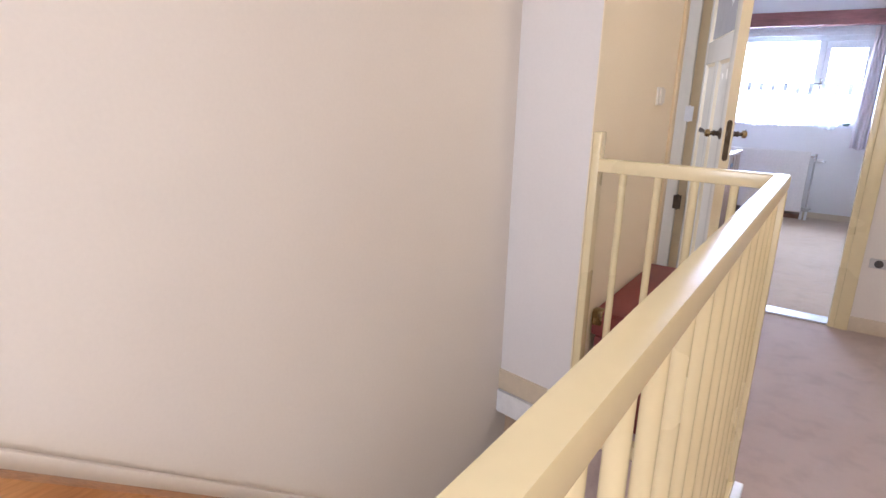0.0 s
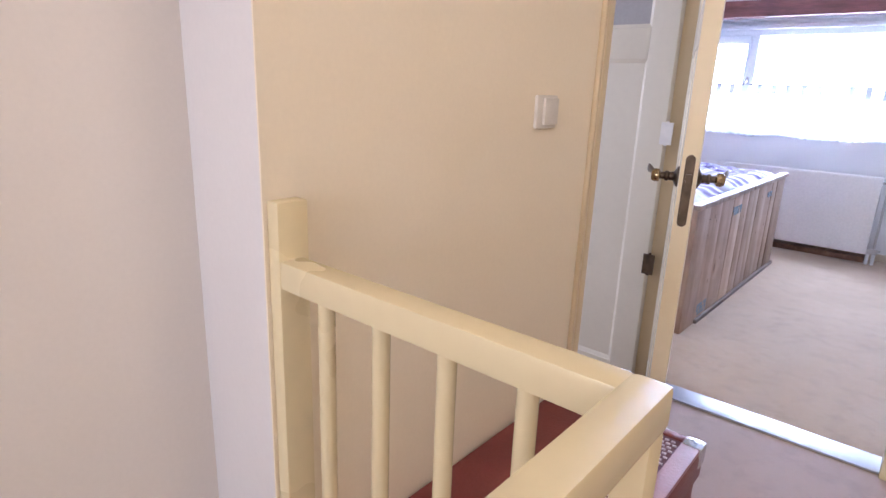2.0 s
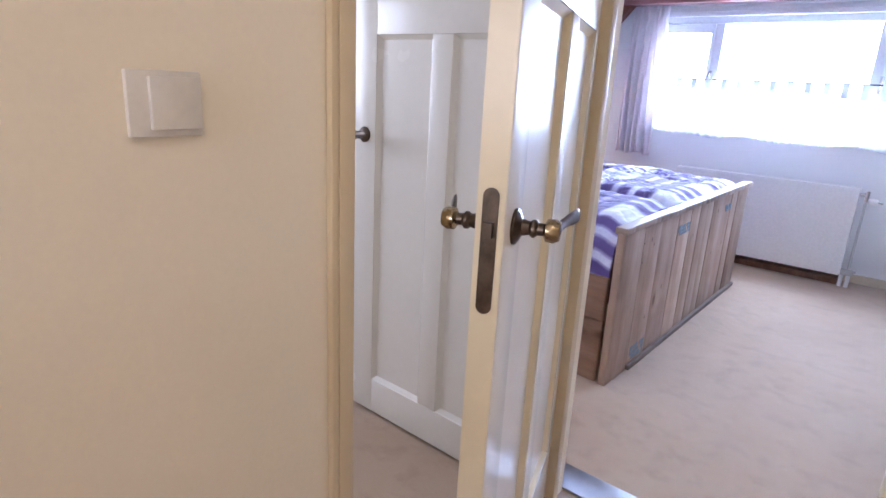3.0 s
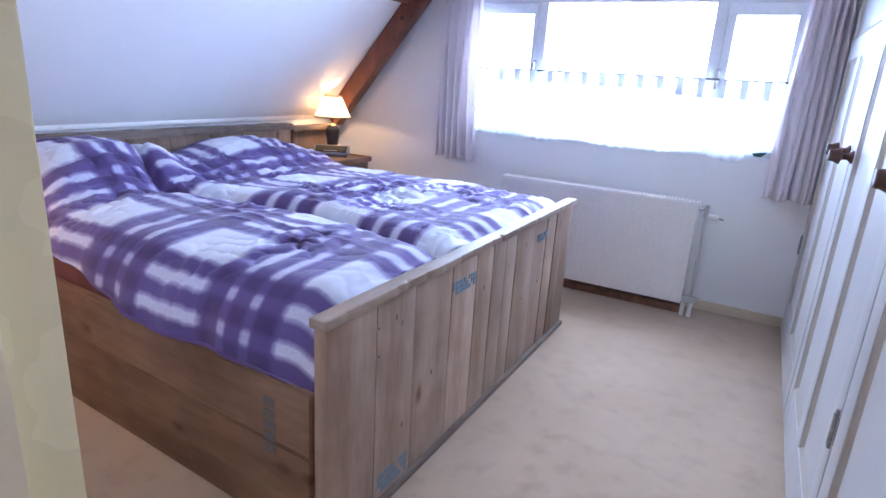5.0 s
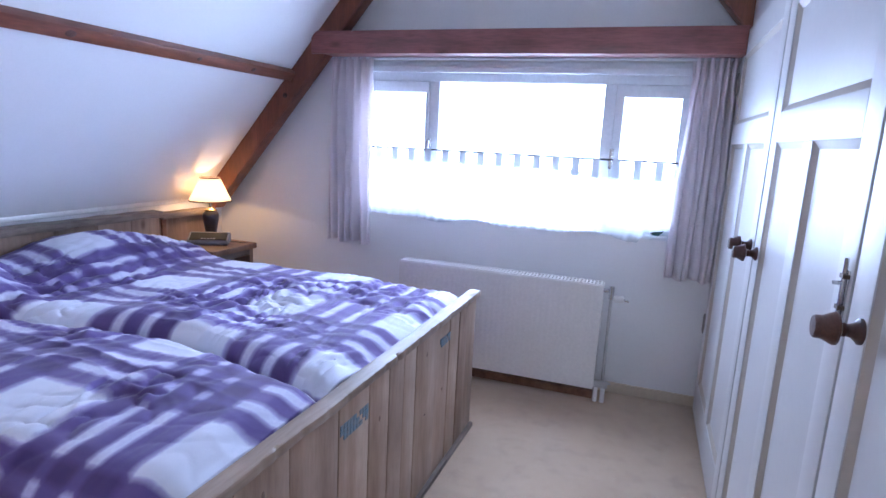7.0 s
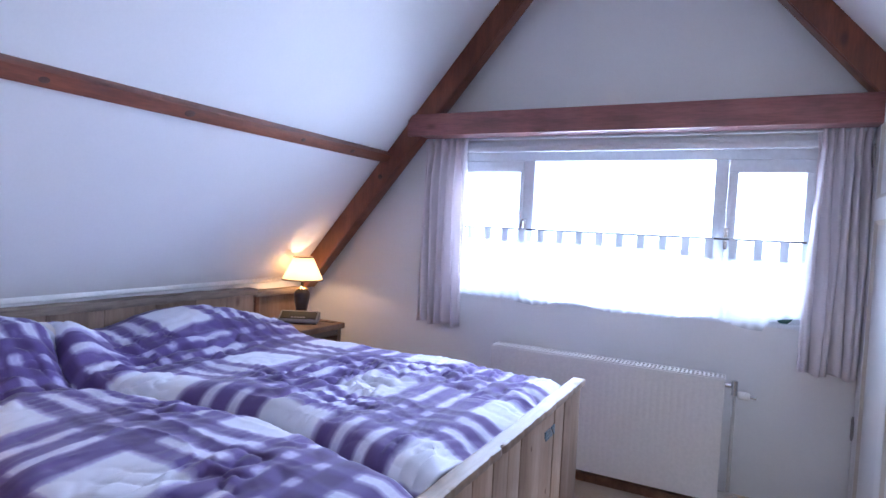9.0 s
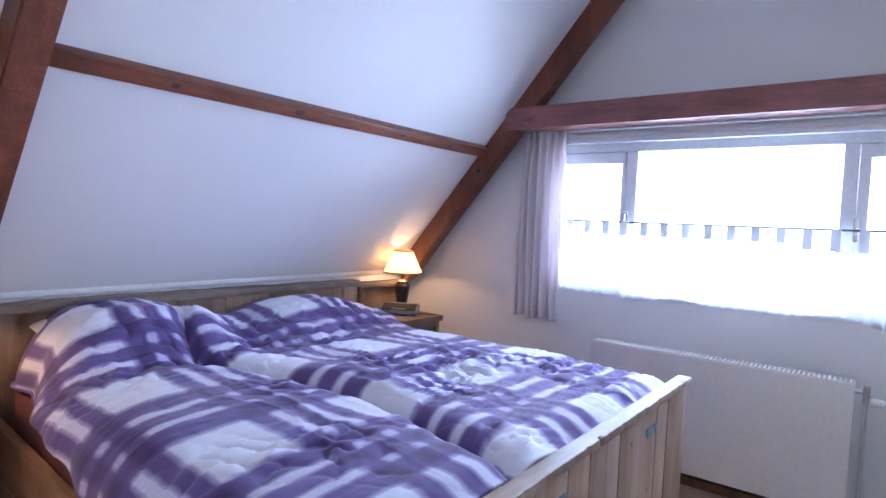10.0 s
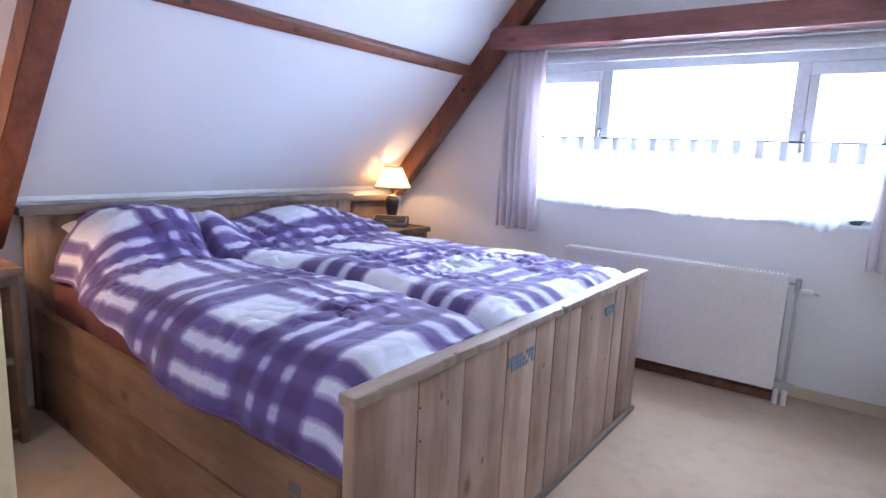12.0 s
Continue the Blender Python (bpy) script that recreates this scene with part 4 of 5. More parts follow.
seams = [-0.756, -0.557, -0.325, -0.142, -0.001, 0.118, 0.228, 0.434, 0.600, 0.722, 0.835, 0.968]
for k, (a, b) in enumerate(zip(seams, seams[1:])):
    d = rng.uniform(-0.004, 0.002) if k else 0.002
    foot_part("plank", [(-0.032, -0.004 + d, a + 0.002, b - 0.002, 0.0, 0.678)], PLANK_DARK if k in (0, 1, 4, 7, 9) else PLANK_Z)
foot_part("foot_post", [(-0.033, 0.0, -0.977, -0.7605, 0.0, 0.678)], PLANK_Z, bevel=0.004)
bm = bmesh.new()
box(bm, -0.043, 0.012, -0.985, 0.978, 0.678, 0.706, 0.006)
bmesh.ops.subdivide_edges(bm, edges=[e for e in bm.edges if abs(e.verts[0].co.y - e.verts[1].co.y) > 1], cuts=200, use_grid_fill=True)
for place in (-0.03, -0.012, 0.0, 0.006):
    bmesh.ops.bisect_plane(bm, geom=bm.verts[:] + bm.edges[:] + bm.faces[:], plane_co=(place, 0, 0), plane_no=(1, 0, 0))
for v in bm.verts:
    v.co.z += 0.003 * noise.noise(Vector((v.co.x * 9, v.co.y * 7, v.co.z * 9)))
    v.co.x += 0.003 * noise.noise(Vector((v.co.y * 6, v.co.z * 9, 4)))
    wear = max(0.0, noise.noise(Vector((v.co.y * 26, 3, 1)))) if v.co.x > 0.004 else 0.0
    v.co.x -= 0.005 * wear
    for chip, wide in ((0.04, 0.024), (-0.62, 0.014), (0.42, 0.012), (-0.30, 0.010)):
        if v.co.x > 0.002 and abs(v.co.y - chip) < wide:
            bite = (1 - abs(v.co.y - chip) / wide) * (1 + 0.6 * noise.noise(v.co * 90))
            v.co.x -= 0.30 * wide * bite
            v.co.z -= 0.22 * wide * bite if v.co.z > 0.69 else 0.0
cap = part("foot_cap", bm, PLANK_Y, bed, "greyed plank cap with chipped edges")
cap.matrix_local = FOOT
foot_part("foot_skirting", [(-0.004, 0.014, -0.756, 0.968, 0.0, 0.024)], HEAD_CAP)
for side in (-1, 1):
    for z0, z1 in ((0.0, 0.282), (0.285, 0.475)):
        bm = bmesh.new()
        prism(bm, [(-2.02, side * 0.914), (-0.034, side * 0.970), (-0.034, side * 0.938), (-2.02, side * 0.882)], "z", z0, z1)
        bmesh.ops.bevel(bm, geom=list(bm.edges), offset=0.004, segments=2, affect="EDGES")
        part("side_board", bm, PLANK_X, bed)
hs = [-0.93, -0.68, -0.44, -0.20, 0.05, 0.31, 0.54, 0.75, 0.945]
for a, b in zip(hs, hs[1:]):
    boxes("plank", [(-2.06, -2.02, a + 0.0015, b - 0.0015, 0.0, 0.875)], HEAD_PLANK, bed, bevel=0.003)
bm = bmesh.new()
box(bm, -2.085, -1.995, -0.95, 0.955, 0.875, 0.913, 0.006)
bmesh.ops.subdivide_edges(bm, edges=[e for e in bm.edges if abs(e.verts[0].co.y - e.verts[1].co.y) > 1], cuts=160, use_grid_fill=True)
for v in bm.verts:
    v.co.z += 0.005 * noise.noise(Vector((v.co.x * 9, v.co.y * 8, v.co.z * 9 + 3)))
    if v.co.x > -2.01:
        v.co.x -= 0.008 * max(0.0, noise.noise(Vector((v.co.y * 14, 8, 2))))
part("head_cap", bm, HEAD_CAP, bed, "greyed plank cap with a chipped edge")
# dark knots in the upright boards
for y, z, wide in ((-0.66, 0.605, 0.009), (-0.63, 0.575, 0.006), (-0.44, 0.33, 0.008), (-0.07, 0.52, 0.007), (0.33, 0.60, 0.007), (0.52, 0.38, 0.007), (-0.61, 0.22, 0.008)):
    bm = bmesh.new()
    lathe(bm, [(wide, 0.0), (wide * 0.85, 0.0007), (wide * 0.45, 0.0011), (0.0, 0.0012)],
          Matrix.Translation((-0.0023, y, z)) @ Matrix.Rotation(math.pi / 2, 4, "Y") @ Matrix.Diagonal((1.5, 0.8, 1, 1)), 14)
    part("knot", bm, HEAD_KNOT, bed).matrix_local = FOOT
# faded blue stencil marks on the planks
for y0, y1, z0, z1 in ((-0.318, -0.150, 0.560, 0.610), (0.480, 0.595, 0.575, 0.612), (-0.735, -0.570, 0.035, 0.105)):
    row = []
    for k in range(9):
        a = y0 + k * (y1 - y0) / 9
        b = a + (y1 - y0) / 9 - 0.0025
        for low, high in ((0.0, 0.30), (0.34, 0.64), (0.68, 1.0)):
            if (k * 3 + int(low * 10)) % 7:
                row.append((-0.0050, -0.0014, a, b, z0 + low * (z1 - z0), z0 + high * (z1 - z0)))
    foot_part("stencil_mark", row, BLUE_MARK, "faded blue stencil on the wood", 0.0)
bm = bmesh.new()
for k in range(5):
    box(bm, -0.022, 0.022, -0.0014, 0.0008, 0.245 + 0.036 * k, 0.273 + 0.036 * k)
bmesh.ops.transform(bm, matrix=Matrix.Translation((-0.19, -0.9655, 0)) @ Matrix.Rotation(math.atan2(-0.056, 1.986), 4, "Z"), verts=bm.verts)
part("stencil_mark", bm, BLUE_DARK, bed, "faded blue stencil on the wood")

for y, z in ((-0.748, 0.60), (-0.745, 0.512), (0.33, 0.35)):
    bm = bmesh.new()
    lathe(bm, [(0.0036, 0.0), (0.0032, 0.0012), (0.0, 0.0016)], Matrix.Translation((-0.0023, y, z)) @ Matrix.Rotation(math.pi / 2, 4, "Y"), 10)
    part("nail_head", bm, IRON, bed, "dark rusted nail head").matrix_local = FOOT

# mattress
bm = bmesh.new()
box(bm, -1.985, -0.07, -0.86, 0.86, 0.30, 0.60, 0.05)
mattress = tagged(part("mattress", bm, MATTRESS), "dark red mattress in the bed frame", "mattress")
mattress.matrix_world = BED


TARTAN_HEM = surface("purple_fleece_hem", (0.12, 0.07, 0.22), (0.18, 0.11, 0.30), 0.9, 8, 200, 0.3, 0.002)


def bump(x, c, w):
    return math.exp(-((x - c) / w) ** 2)


def step(x, a, b):
    k = max(0.0, min(1.0, (x - a) / (b - a)))
    return k * k * (3 - 2 * k)


def wrinkle(x, y, s, crumple):
    """Puckers that run across the bed, with softer swells."""
    a = noise.noise(Vector((x * 9 + s, y * 3.0, s)))
    b = noise.noise(Vector((x * 22 + 2 * a, y * 7 + s, s + 5)))
    c = noise.noise(Vector((x * 2.6 + s, y * 2.4, s + 9)))
    d = 1 - abs(noise.noise(Vector((x * 6 + y * 3 + s, y * 6 - x, s + 2))))
    e = (1 - abs(noise.noise(Vector((x * 17 + 1.5 * c, y * 5 + 2 * a, s + 7))))) ** 6
    f = (1 - abs(noise.noise(Vector((x * 8 - y * 5, y * 9 + x * 3, s + 11))))) ** 7
    calm = (0.35 + 1.1 * step(noise.noise(Vector((x * 2.2, y * 2.2, s + 20))), -0.25, 0.35)) * ((0.3 if s < 3 else 0.6) + (0.7 if s < 3 else 0.4) * step(x, -0.22, -0.5))
    g = max(0.0, 1 - abs(noise.noise(Vector((x * 2.4 + s, y * 13 + 1.2 * c, s + 15))))) ** 5
    long_fold = 0.009 * g * bump(y, -0.38 if s < 3 else 0.05, 0.22) * bump(x, -0.85, 0.55)
    h = (1 - abs(noise.noise(Vector((x * 26 + 2 * c, y * 4.5 + s, s + 31))))) ** 4
    gather = 0.0045 * h * step(noise.noise(Vector((x * 3.1, y * 2.6, s + 40))), -0.15, 0.3)
    return 0.015 * c + 0.008 * a + long_fold + gather * min(1.0, crumple) + crumple * calm * (0.0025 * b + 0.005 * d ** 4 - 0.0065 * e - 0.005 * f)


def quilt(name, edge, y1, top, hem, s, far, origin, bend=0.14, crumple=1.0, hang=0.0):
    """A puffed duvet: rounded rims, raised over the pillow at the head, tucked behind the footboard."""
    bm = bmesh.new()
    lay = bm.loops.layers.uv.new("UVMap")
    nx, nround, nflat = 250, 36, 130
    ny = nround + nflat
    grid, uvs, rim = [], {}, []
    xs = [-1.975 + 1.932 * i / nx for i in range(nx + 1)]
    crests = [top(x, (edge(x) + y1) / 2) for x in xs]
    rises = [math.hypot(1.932 / nx, q - p) - 1.932 / nx for p, q in zip(crests, crests[1:])]
    for i in range(nx + 1):
        x = xs[i]
        y0 = edge(x)
        along = -sum(rises[i:])
        line = []
        for j in range(ny + 1):
            if j < nround:
                y = y0 + bend * (1 - math.cos(math.pi / 2 * j / nround))
            else:
                y = y0 + bend + (y1 - y0 - bend) * (j - nround) / nflat
            smooth = top(x, y) - 0.03 * step(x, -0.15, -0.05) ** 2
            if j < nround:
                smooth -= (smooth - hem(x)) * (1 - math.sin(math.pi / 2 * j / nround))
            if y1 - y < 0.14:
                q = 1 - (y1 - y) / 0.14
                smooth -= far * (1 - math.sqrt(max(0.0, 1 - q * q)))
            line.append((y, smooth))
        arcs = [0.0]
        for p, q in zip(line, line[1:]):
            arcs.append(arcs[-1] + math.hypot(q[0] - p[0], q[1] - p[1]))
        turn = arcs[nround] - (y0 + bend)
        row = []
        for j, (y, smooth) in enumerate(line):
            wob = 0.012 * math.sin(5 * x + s) if j in (0, ny) else 0.0
            low = max(0.0, 1 - j / nround)
            pleat = hang * low * (math.sin(13 * x + 2.0 * math.sin(3 * x)) + 0.5 * math.sin(29 * x))
            vert = bm.verts.new((x, y + wob - pleat, smooth + wrinkle(x, y, s, crumple) * (1 - 0.6 * low)))
            uvs[vert] = (x + along + 1.355, arcs[j] - turn - origin)
            row.append(vert)
        grid.append(row)
        rim.append(row[0].co.copy())
    for a, b in zip(grid, grid[1:]):
        for j in range(ny):
            f = bm.faces.new((a[j], b[j], b[j + 1], a[j + 1]))
            for lp in f.loops:
                lp[lay].uv = uvs[lp.vert]
    me_ob = part(name, bm, TARTAN)
    sol = me_ob.modifiers.new("thickness", "SOLIDIFY")
    sol.thickness, sol.offset = 0.012, -1
    me_ob.matrix_world = BED
    bm = bmesh.new()
    tube(bm, [(c.x, c.y + 0.002, c.z) for c in rim], 0.006, 6)
    part("hem", bm, TARTAN_HEM, me_ob, "stitched purple hem")
    return me_ob


def near_edge(x):
    return -0.962 + 0.115 * step(x, -1.2, -1.9)


def near_hem(x):
    """The hem falls onto the side board and rises towards the head."""
    return 0.488 + 0.125 * step(x, -0.65, -1.5) - 0.03 * step(x, -0.22, -0.05)


def far_edge(x):
    """The overlap swings over the near duvet and folds wide at the pillow."""
    return -0.35 + 0.17 * bump(x, -0.75, 0.48) - 0.05 * bump(x, -1.5, 0.16) + 0.09 * step(x, -1.62, -1.88)


def far_hem(x):
    return 0.665 + 0.13 * step(x, -1.42, -1.80)


def near_top(x, y):
    pillow = 0.195 * step(x, -1.40, -1.74) * bump(y, -0.50, 0.46)
    seam = far_edge(x)
    return (0.70 + pillow + 0.008 * step(y, seam - 0.30, seam - 0.06) * step(x, -1.5, -1.1) - 0.10 * step(y, seam - 0.005, seam + 0.05)
            + 0.012 * step(x, -0.6, -0.2) + 0.022 * bump(y, -0.55, 0.3) - 0.035 * bump(y, seam + 0.002, 0.035))


def far_top(x, y):
    pillow = 0.135 * step(x, -1.40, -1.80) * bump(y, 0.40, 0.50)
    roll = 0.022 * bump(y, far_edge(x) + 0.11, 0.10)
    lip = 0.15 * step(x, -1.38, -1.78) * bump(y, -0.30, 0.15)
    return 0.715 + pillow + roll + lip + 0.015 * bump(y, 0.4, 0.4)


tagged(quilt("duvet", near_edge, -0.10, near_top, near_hem, 1.7, 0.03, -0.838, 0.17, 1.4, 0.012), "purple and white plaid fleece duvet, rumpled, on the bed", "duvet", "duvets on the bed")
tagged(quilt("duvet", far_edge, 0.945, far_top, far_hem, 6.1, 0.22, 0.185, 0.06, 1.9), "purple and white plaid fleece duvet, overlapping its neighbour", "duvet", "duvets on the bed")


def pillow(cx, cy, z):
    bm = bmesh.new()
    n = 18
    top, low = [], []
    for i in range(n + 1):
        u = 2 * i / n - 1
        ta, la = [], []
        for j in range(n + 1):
            v = 2 * j / n - 1
            puff = 0.075 * ((1 - u ** 4) * (1 - v ** 4)) ** 0.5
            x = u * 0.24 * (1 - 0.06 * (1 - v * v)) 
            y = v * 0.33 * (1 - 0.05 * (1 - u * u))
            ta.append(bm.verts.new((x, y, puff + 0.004)))
            la.append(bm.verts.new((x, y, -puff)))
        top.append(ta)
        low.append(la)
    for g, flip in ((top, False), (low, True)):
        for i in range(n):
            for j in range(n):
                f = [g[i][j], g[i + 1][j], g[i + 1][j + 1], g[i][j + 1]]
                bm.faces.new(list(reversed(f)) if flip else f)
    bmesh.ops.remove_doubles(bm, verts=bm.verts, dist=0.0045)
    ob = tagged(part("pillow", bm, PILLOW), "white cotton pillow under the duvet", "pillow", "pillows")
    ob.matrix_world = BED @ pose(cx, cy, z, 0, 14, 0)
    return ob


pillow(-1.80, -0.465, 0.76)
pillow(-1.78, 0.45, 0.725)

# ---- nightstands ----
def nightstand(m, label, wide=0.36, deep=0.42, high=0.715):
    """An open plank nightstand with a shelf and a back panel that rises to the headboard's height. Local x is depth, y width."""
    t = thing("nightstand", label, "nightstand", m, "nightstands")
    boxes("tabletop", [(0.02, deep, 0.0, wide, high - 0.035, high)], PLANK_X, t, bevel=0.004)
    boxes("side_panel", [(0.03, deep - 0.02, 0.012, 0.042, 0, high - 0.035)], HEAD_PLANK, t, bevel=0.003)
    boxes("side_panel", [(0.03, deep - 0.02, wide - 0.042, wide - 0.012, 0, high - 0.035)], HEAD_PLANK, t, bevel=0.003)
    boxes("shelf", [(0.03, deep - 0.03, 0.043, wide - 0.043, 0.33, 0.36)], HEAD_CAP, t, bevel=0.003)
    boxes("shelf", [(0.03, deep - 0.03, 0.043, wide - 0.043, 0.04, 0.07)], HEAD_CAP, t, bevel=0.003)
    boxes("back_panel", [(-0.012, 0.018, 0.0, wide, 0, 0.855)], HEAD_PLANK, t, bevel=0.003)
    boxes("back_cap", [(-0.03, 0.055, -0.005, wide + 0.005, 0.856, 0.89)], HEAD_CAP, t, bevel=0.004)
    boxes("stile", [(0.0185, 0.034, 0.004, 0.034, high, 0.855)], OAK_SILL, t, "dark brown upright strip", bevel=0.003)
    boxes("front_rail", [(deep - 0.035, deep - 0.02, 0.043, wide - 0.043, high - 0.075, high - 0.035)], HEAD_CAP, t, bevel=0.003)
    return t


nightstand(pose(-2.20, 6.262, 0, 0, 0, -2), "weathered plank nightstand with a lit lamp", 0.385, 0.42, 0.70)
nightstand(pose(-2.24, 3.84, 0, 0, 0, -2), "weathered plank nightstand with open shelves and an alarm clock", 0.42, 0.30)


def table_lamp(m, label):
    t = thing("table_lamp", label, "lamp", m, "bedside lamps")
    bm = bmesh.new()
    lathe(bm, [(0.036, 0.0), (0.038, 0.006), (0.034, 0.016), (0.036, 0.035), (0.045, 0.075), (0.054, 0.12), (0.058, 0.15), (0.056, 0.166), (0.046, 0.178), (0.040, 0.182)], None, 28)
    part("base", bm, VASE, t, "dark glazed ceramic vase base")
    bm = bmesh.new()
    lathe(bm, [(0.040, 0.182), (0.046, 0.185), (0.046, 0.191), (0.036, 0.195), (0.020, 0.202), (0.014, 0.206)], None, 24)
    part("collar", bm, BRASS, t, "brass collar on the vase")
    bm = bmesh.new()
    lathe(bm, [(0.012, 0.20), (0.012, 0.235), (0.018, 0.238), (0.018, 0.27)], None, 16)
    part("socket", bm, BRASS, t)
    bm = bmesh.new()
    rings = []
    for r, z in ((0.150, 0.245), (0.148, 0.25), (0.072, 0.385), (0.070, 0.39)):
        rings.append([bm.verts.new((r * math.cos(2 * math.pi * k / 40), r * math.sin(2 * math.pi * k / 40), z)) for k in range(40)])
    for a, b in zip(rings, rings[1:]):
        for k in range(40):
            bm.faces.new((a[k], a[(k + 1) % 40], b[(k + 1) % 40], b[k]))
    shade = part("shade", bm, SHADE, t, "cream fabric shade, lit")
    for r, z in ((0.1495, 0.248), (0.0715, 0.387)):
        bm = bmesh.new()
        lathe(bm, [(r - 0.001, z - 0.004), (r + 0.002, z - 0.004), (r + 0.002, z + 0.004), (r - 0.001, z + 0.004)], None, 40)
        for f in [f for f in bm.faces if len(f.verts) > 10]:
            bm.faces.remove(f)
        part("trim_band", bm, OAK_SILL, shade, "thin dark brown trim band")
    return t


table_lamp(pose(-2.056, 6.552, 0.70) @ Matrix.Diagonal((0.86, 0.86, 1.03, 1)), "lit bedside lamp with dark ceramic base and cream shade")
bulb("lamp_bulb", (-2.056, 6.552, 0.975), 7.0)
table_lamp(pose(-2.06, 3.98, 0.715), "lit bedside lamp on the near nightstand")
bulb("lamp_bulb_2", (-2.06, 3.98, 1.02), 12.0)

RADIO_CASE = surface("dark_silver_plastic", (0.19, 0.18, 0.19), (0.25, 0.24, 0.25), 0.6, 20, 120, 0.05, 0.001)
MATT_BLACK = surface("matt_black_plastic", (0.006, 0.006, 0.007), (0.011, 0.011, 0.012), 0.8, 20, 120, 0.1, 0.001)
radio = thing("clock_radio", "silver-edged black clock radio with a sloping face", "radio", pose(-1.968, 6.432, 0.70, 0, 0, 30))
bm = bmesh.new()
prism(bm, [(-0.058, 0.006), (0.055, 0.006), (0.055, 0.066), (0.040, 0.070), (-0.058, 0.026)], "x", -0.122, 0.122)
bmesh.ops.bevel(bm, geom=list(bm.edges), offset=0.006, segments=3, affect="EDGES")
part("body", bm, RADIO_CASE, radio, "dark silver wedge-shaped case")
tilt = Matrix.Translation((0, -0.009, 0.0495)) @ Matrix.Rotation(math.atan2(0.044, 0.098), 4, "X")
for name, row, mat_ in (("face_plate", (-0.108, 0.108, -0.042, 0.040, -0.001, 0.0016), MATT_BLACK), ("display", (-0.045, 0.045, -0.012, 0.022, 0.0014, 0.0024), MATT_BLACK),
                        ("speaker_grille", (-0.102, -0.055, -0.034, 0.034, 0.0014, 0.0030), MATT_BLACK), ("speaker_grille", (0.055, 0.102, -0.034, 0.034, 0.0014, 0.0030), MATT_BLACK)):
    bm = bmesh.new()
    box(bm, *row)
    bmesh.ops.transform(bm, matrix=tilt, verts=bm.verts)
    part(name, bm, mat_, radio)
for k in range(5):
    bm = bmesh.new()
    box(bm, -0.042 + 0.018 * k, -0.030 + 0.018 * k, -0.034, -0.024, 0.0014, 0.0042, 0.001)
    bmesh.ops.transform(bm, matrix=tilt, verts=bm.verts)
    part("button", bm, RADIO_CASE, radio)
for x in (-0.1, 0.1):
    boxes("foot", [(x - 0.012, x + 0.012, -0.04, 0.04, 0.0, 0.007)], BLACK, radio)
bm = bmesh.new()
tube(bm, [(0.11, 0.04, 0.01), (0.15, 0.06, 0.006), (0.19, 0.03, 0.006), (0.22, 0.05, 0.006)], 0.003, 6)
part("cable", bm, BLACK, radio)

clock = thing("alarm_clock", "small round silver alarm clock with a pale dial", "clock", pose(-2.01, 4.155, 0.715, 0, 0, 60))
bm = bmesh.new()
lathe(bm, [(0.0, -0.02), (0.040, -0.02), (0.045, -0.014), (0.045, 0.014), (0.040, 0.020), (0.038, 0.016)], Matrix.Translation((0, 0, 0.055)) @ Matrix.Rotation(math.pi / 2, 4, "X"), 32)
part("case", bm, CHROME, clock)
bm = bmesh.new()
lathe(bm, [(0.0, 0.015), (0.038, 0.015), (0.038, 0.017)], Matrix.Translation((0, 0, 0.055)) @ Matrix.Rotation(math.pi / 2, 4, "X"), 32)
part("dial", bm, DIAL, clock, "pale blue dial")
boxes("hand", [(-0.0015, 0.0015, -0.019, -0.018, 0.055, 0.082), (0.0, 0.018, -0.019, -0.018, 0.0535, 0.0565)], BLACK, clock)
for s in (-1, 1):
    bm = bmesh.new()
    tube(bm, [(s * 0.02, 0, 0.018), (s * 0.032, 0, 0.0)], 0.005, 8)
    part("foot", bm, CHROME, clock)
bm = bmesh.new()
lathe(bm, [(0.017, 0.022), (0.0185, 0.03), (0.0185, 0.085), (0.019, 0.115), (0.019, 0.12)], Matrix.Diagonal((1, 0.75, 1, 1)), 18)
tube_ob = tagged(part("cream_tube", bm, YELLOW), "yellow-green cream tube standing on the shelf", "tube")
tube_ob.location = (-2.0, 4.17, 0.36)
bm = bmesh.new()
lathe(bm, [(0.0, 0), (0.016, 0), (0.016, 0.021), (0.0, 0.022)], Matrix.Diagonal((1, 0.75, 1, 1)), 18)
part("cap", bm, WHITE_PAINT, tube_ob, "white screw cap")

# ---- balustrade ----
rail = thing("balustrade", "cream painted stair balustrade with square balusters", "balustrade", pose(0, 0, 0))
boxes("handrail", [(0.509, 0.548, -1.0, 1.690, 0.957, 1.0)], CREAM_PAINT, rail, bevel=0.008)
boxes("handrail", [(0.0, 0.511, 1.652, 1.692, 0.957, 0.998)], CREAM_PAINT, rail, bevel=0.006)
boxes("wall_post", [(0.0, 0.026, 1.650, 1.700, 0.03, 1.08)], CREAM_PAINT, rail, bevel=0.004)
boxes("corner_post", [(0.514, 0.546, 1.652, 1.686, 0.03, 0.957)], CREAM_PAINT, rail, bevel=0.006)
for k in range(4):
    bm = bmesh.new()
    tube(bm, [(0.102 + 0.105 * k, 1.669, 0.03), (0.102 + 0.105 * k, 1.669, 0.96)], 0.0115, 14)
    part("baluster", bm, CREAM_PAINT, rail)
for k in range(15):
    bm = bmesh.new()
    tube(bm, [(0.529, 1.505 - 0.117 * k, 0.03), (0.529, 1.505 - 0.117 * k, 0.96)], 0.0122, 14)
    part("baluster", bm, CREAM_PAINT, rail)
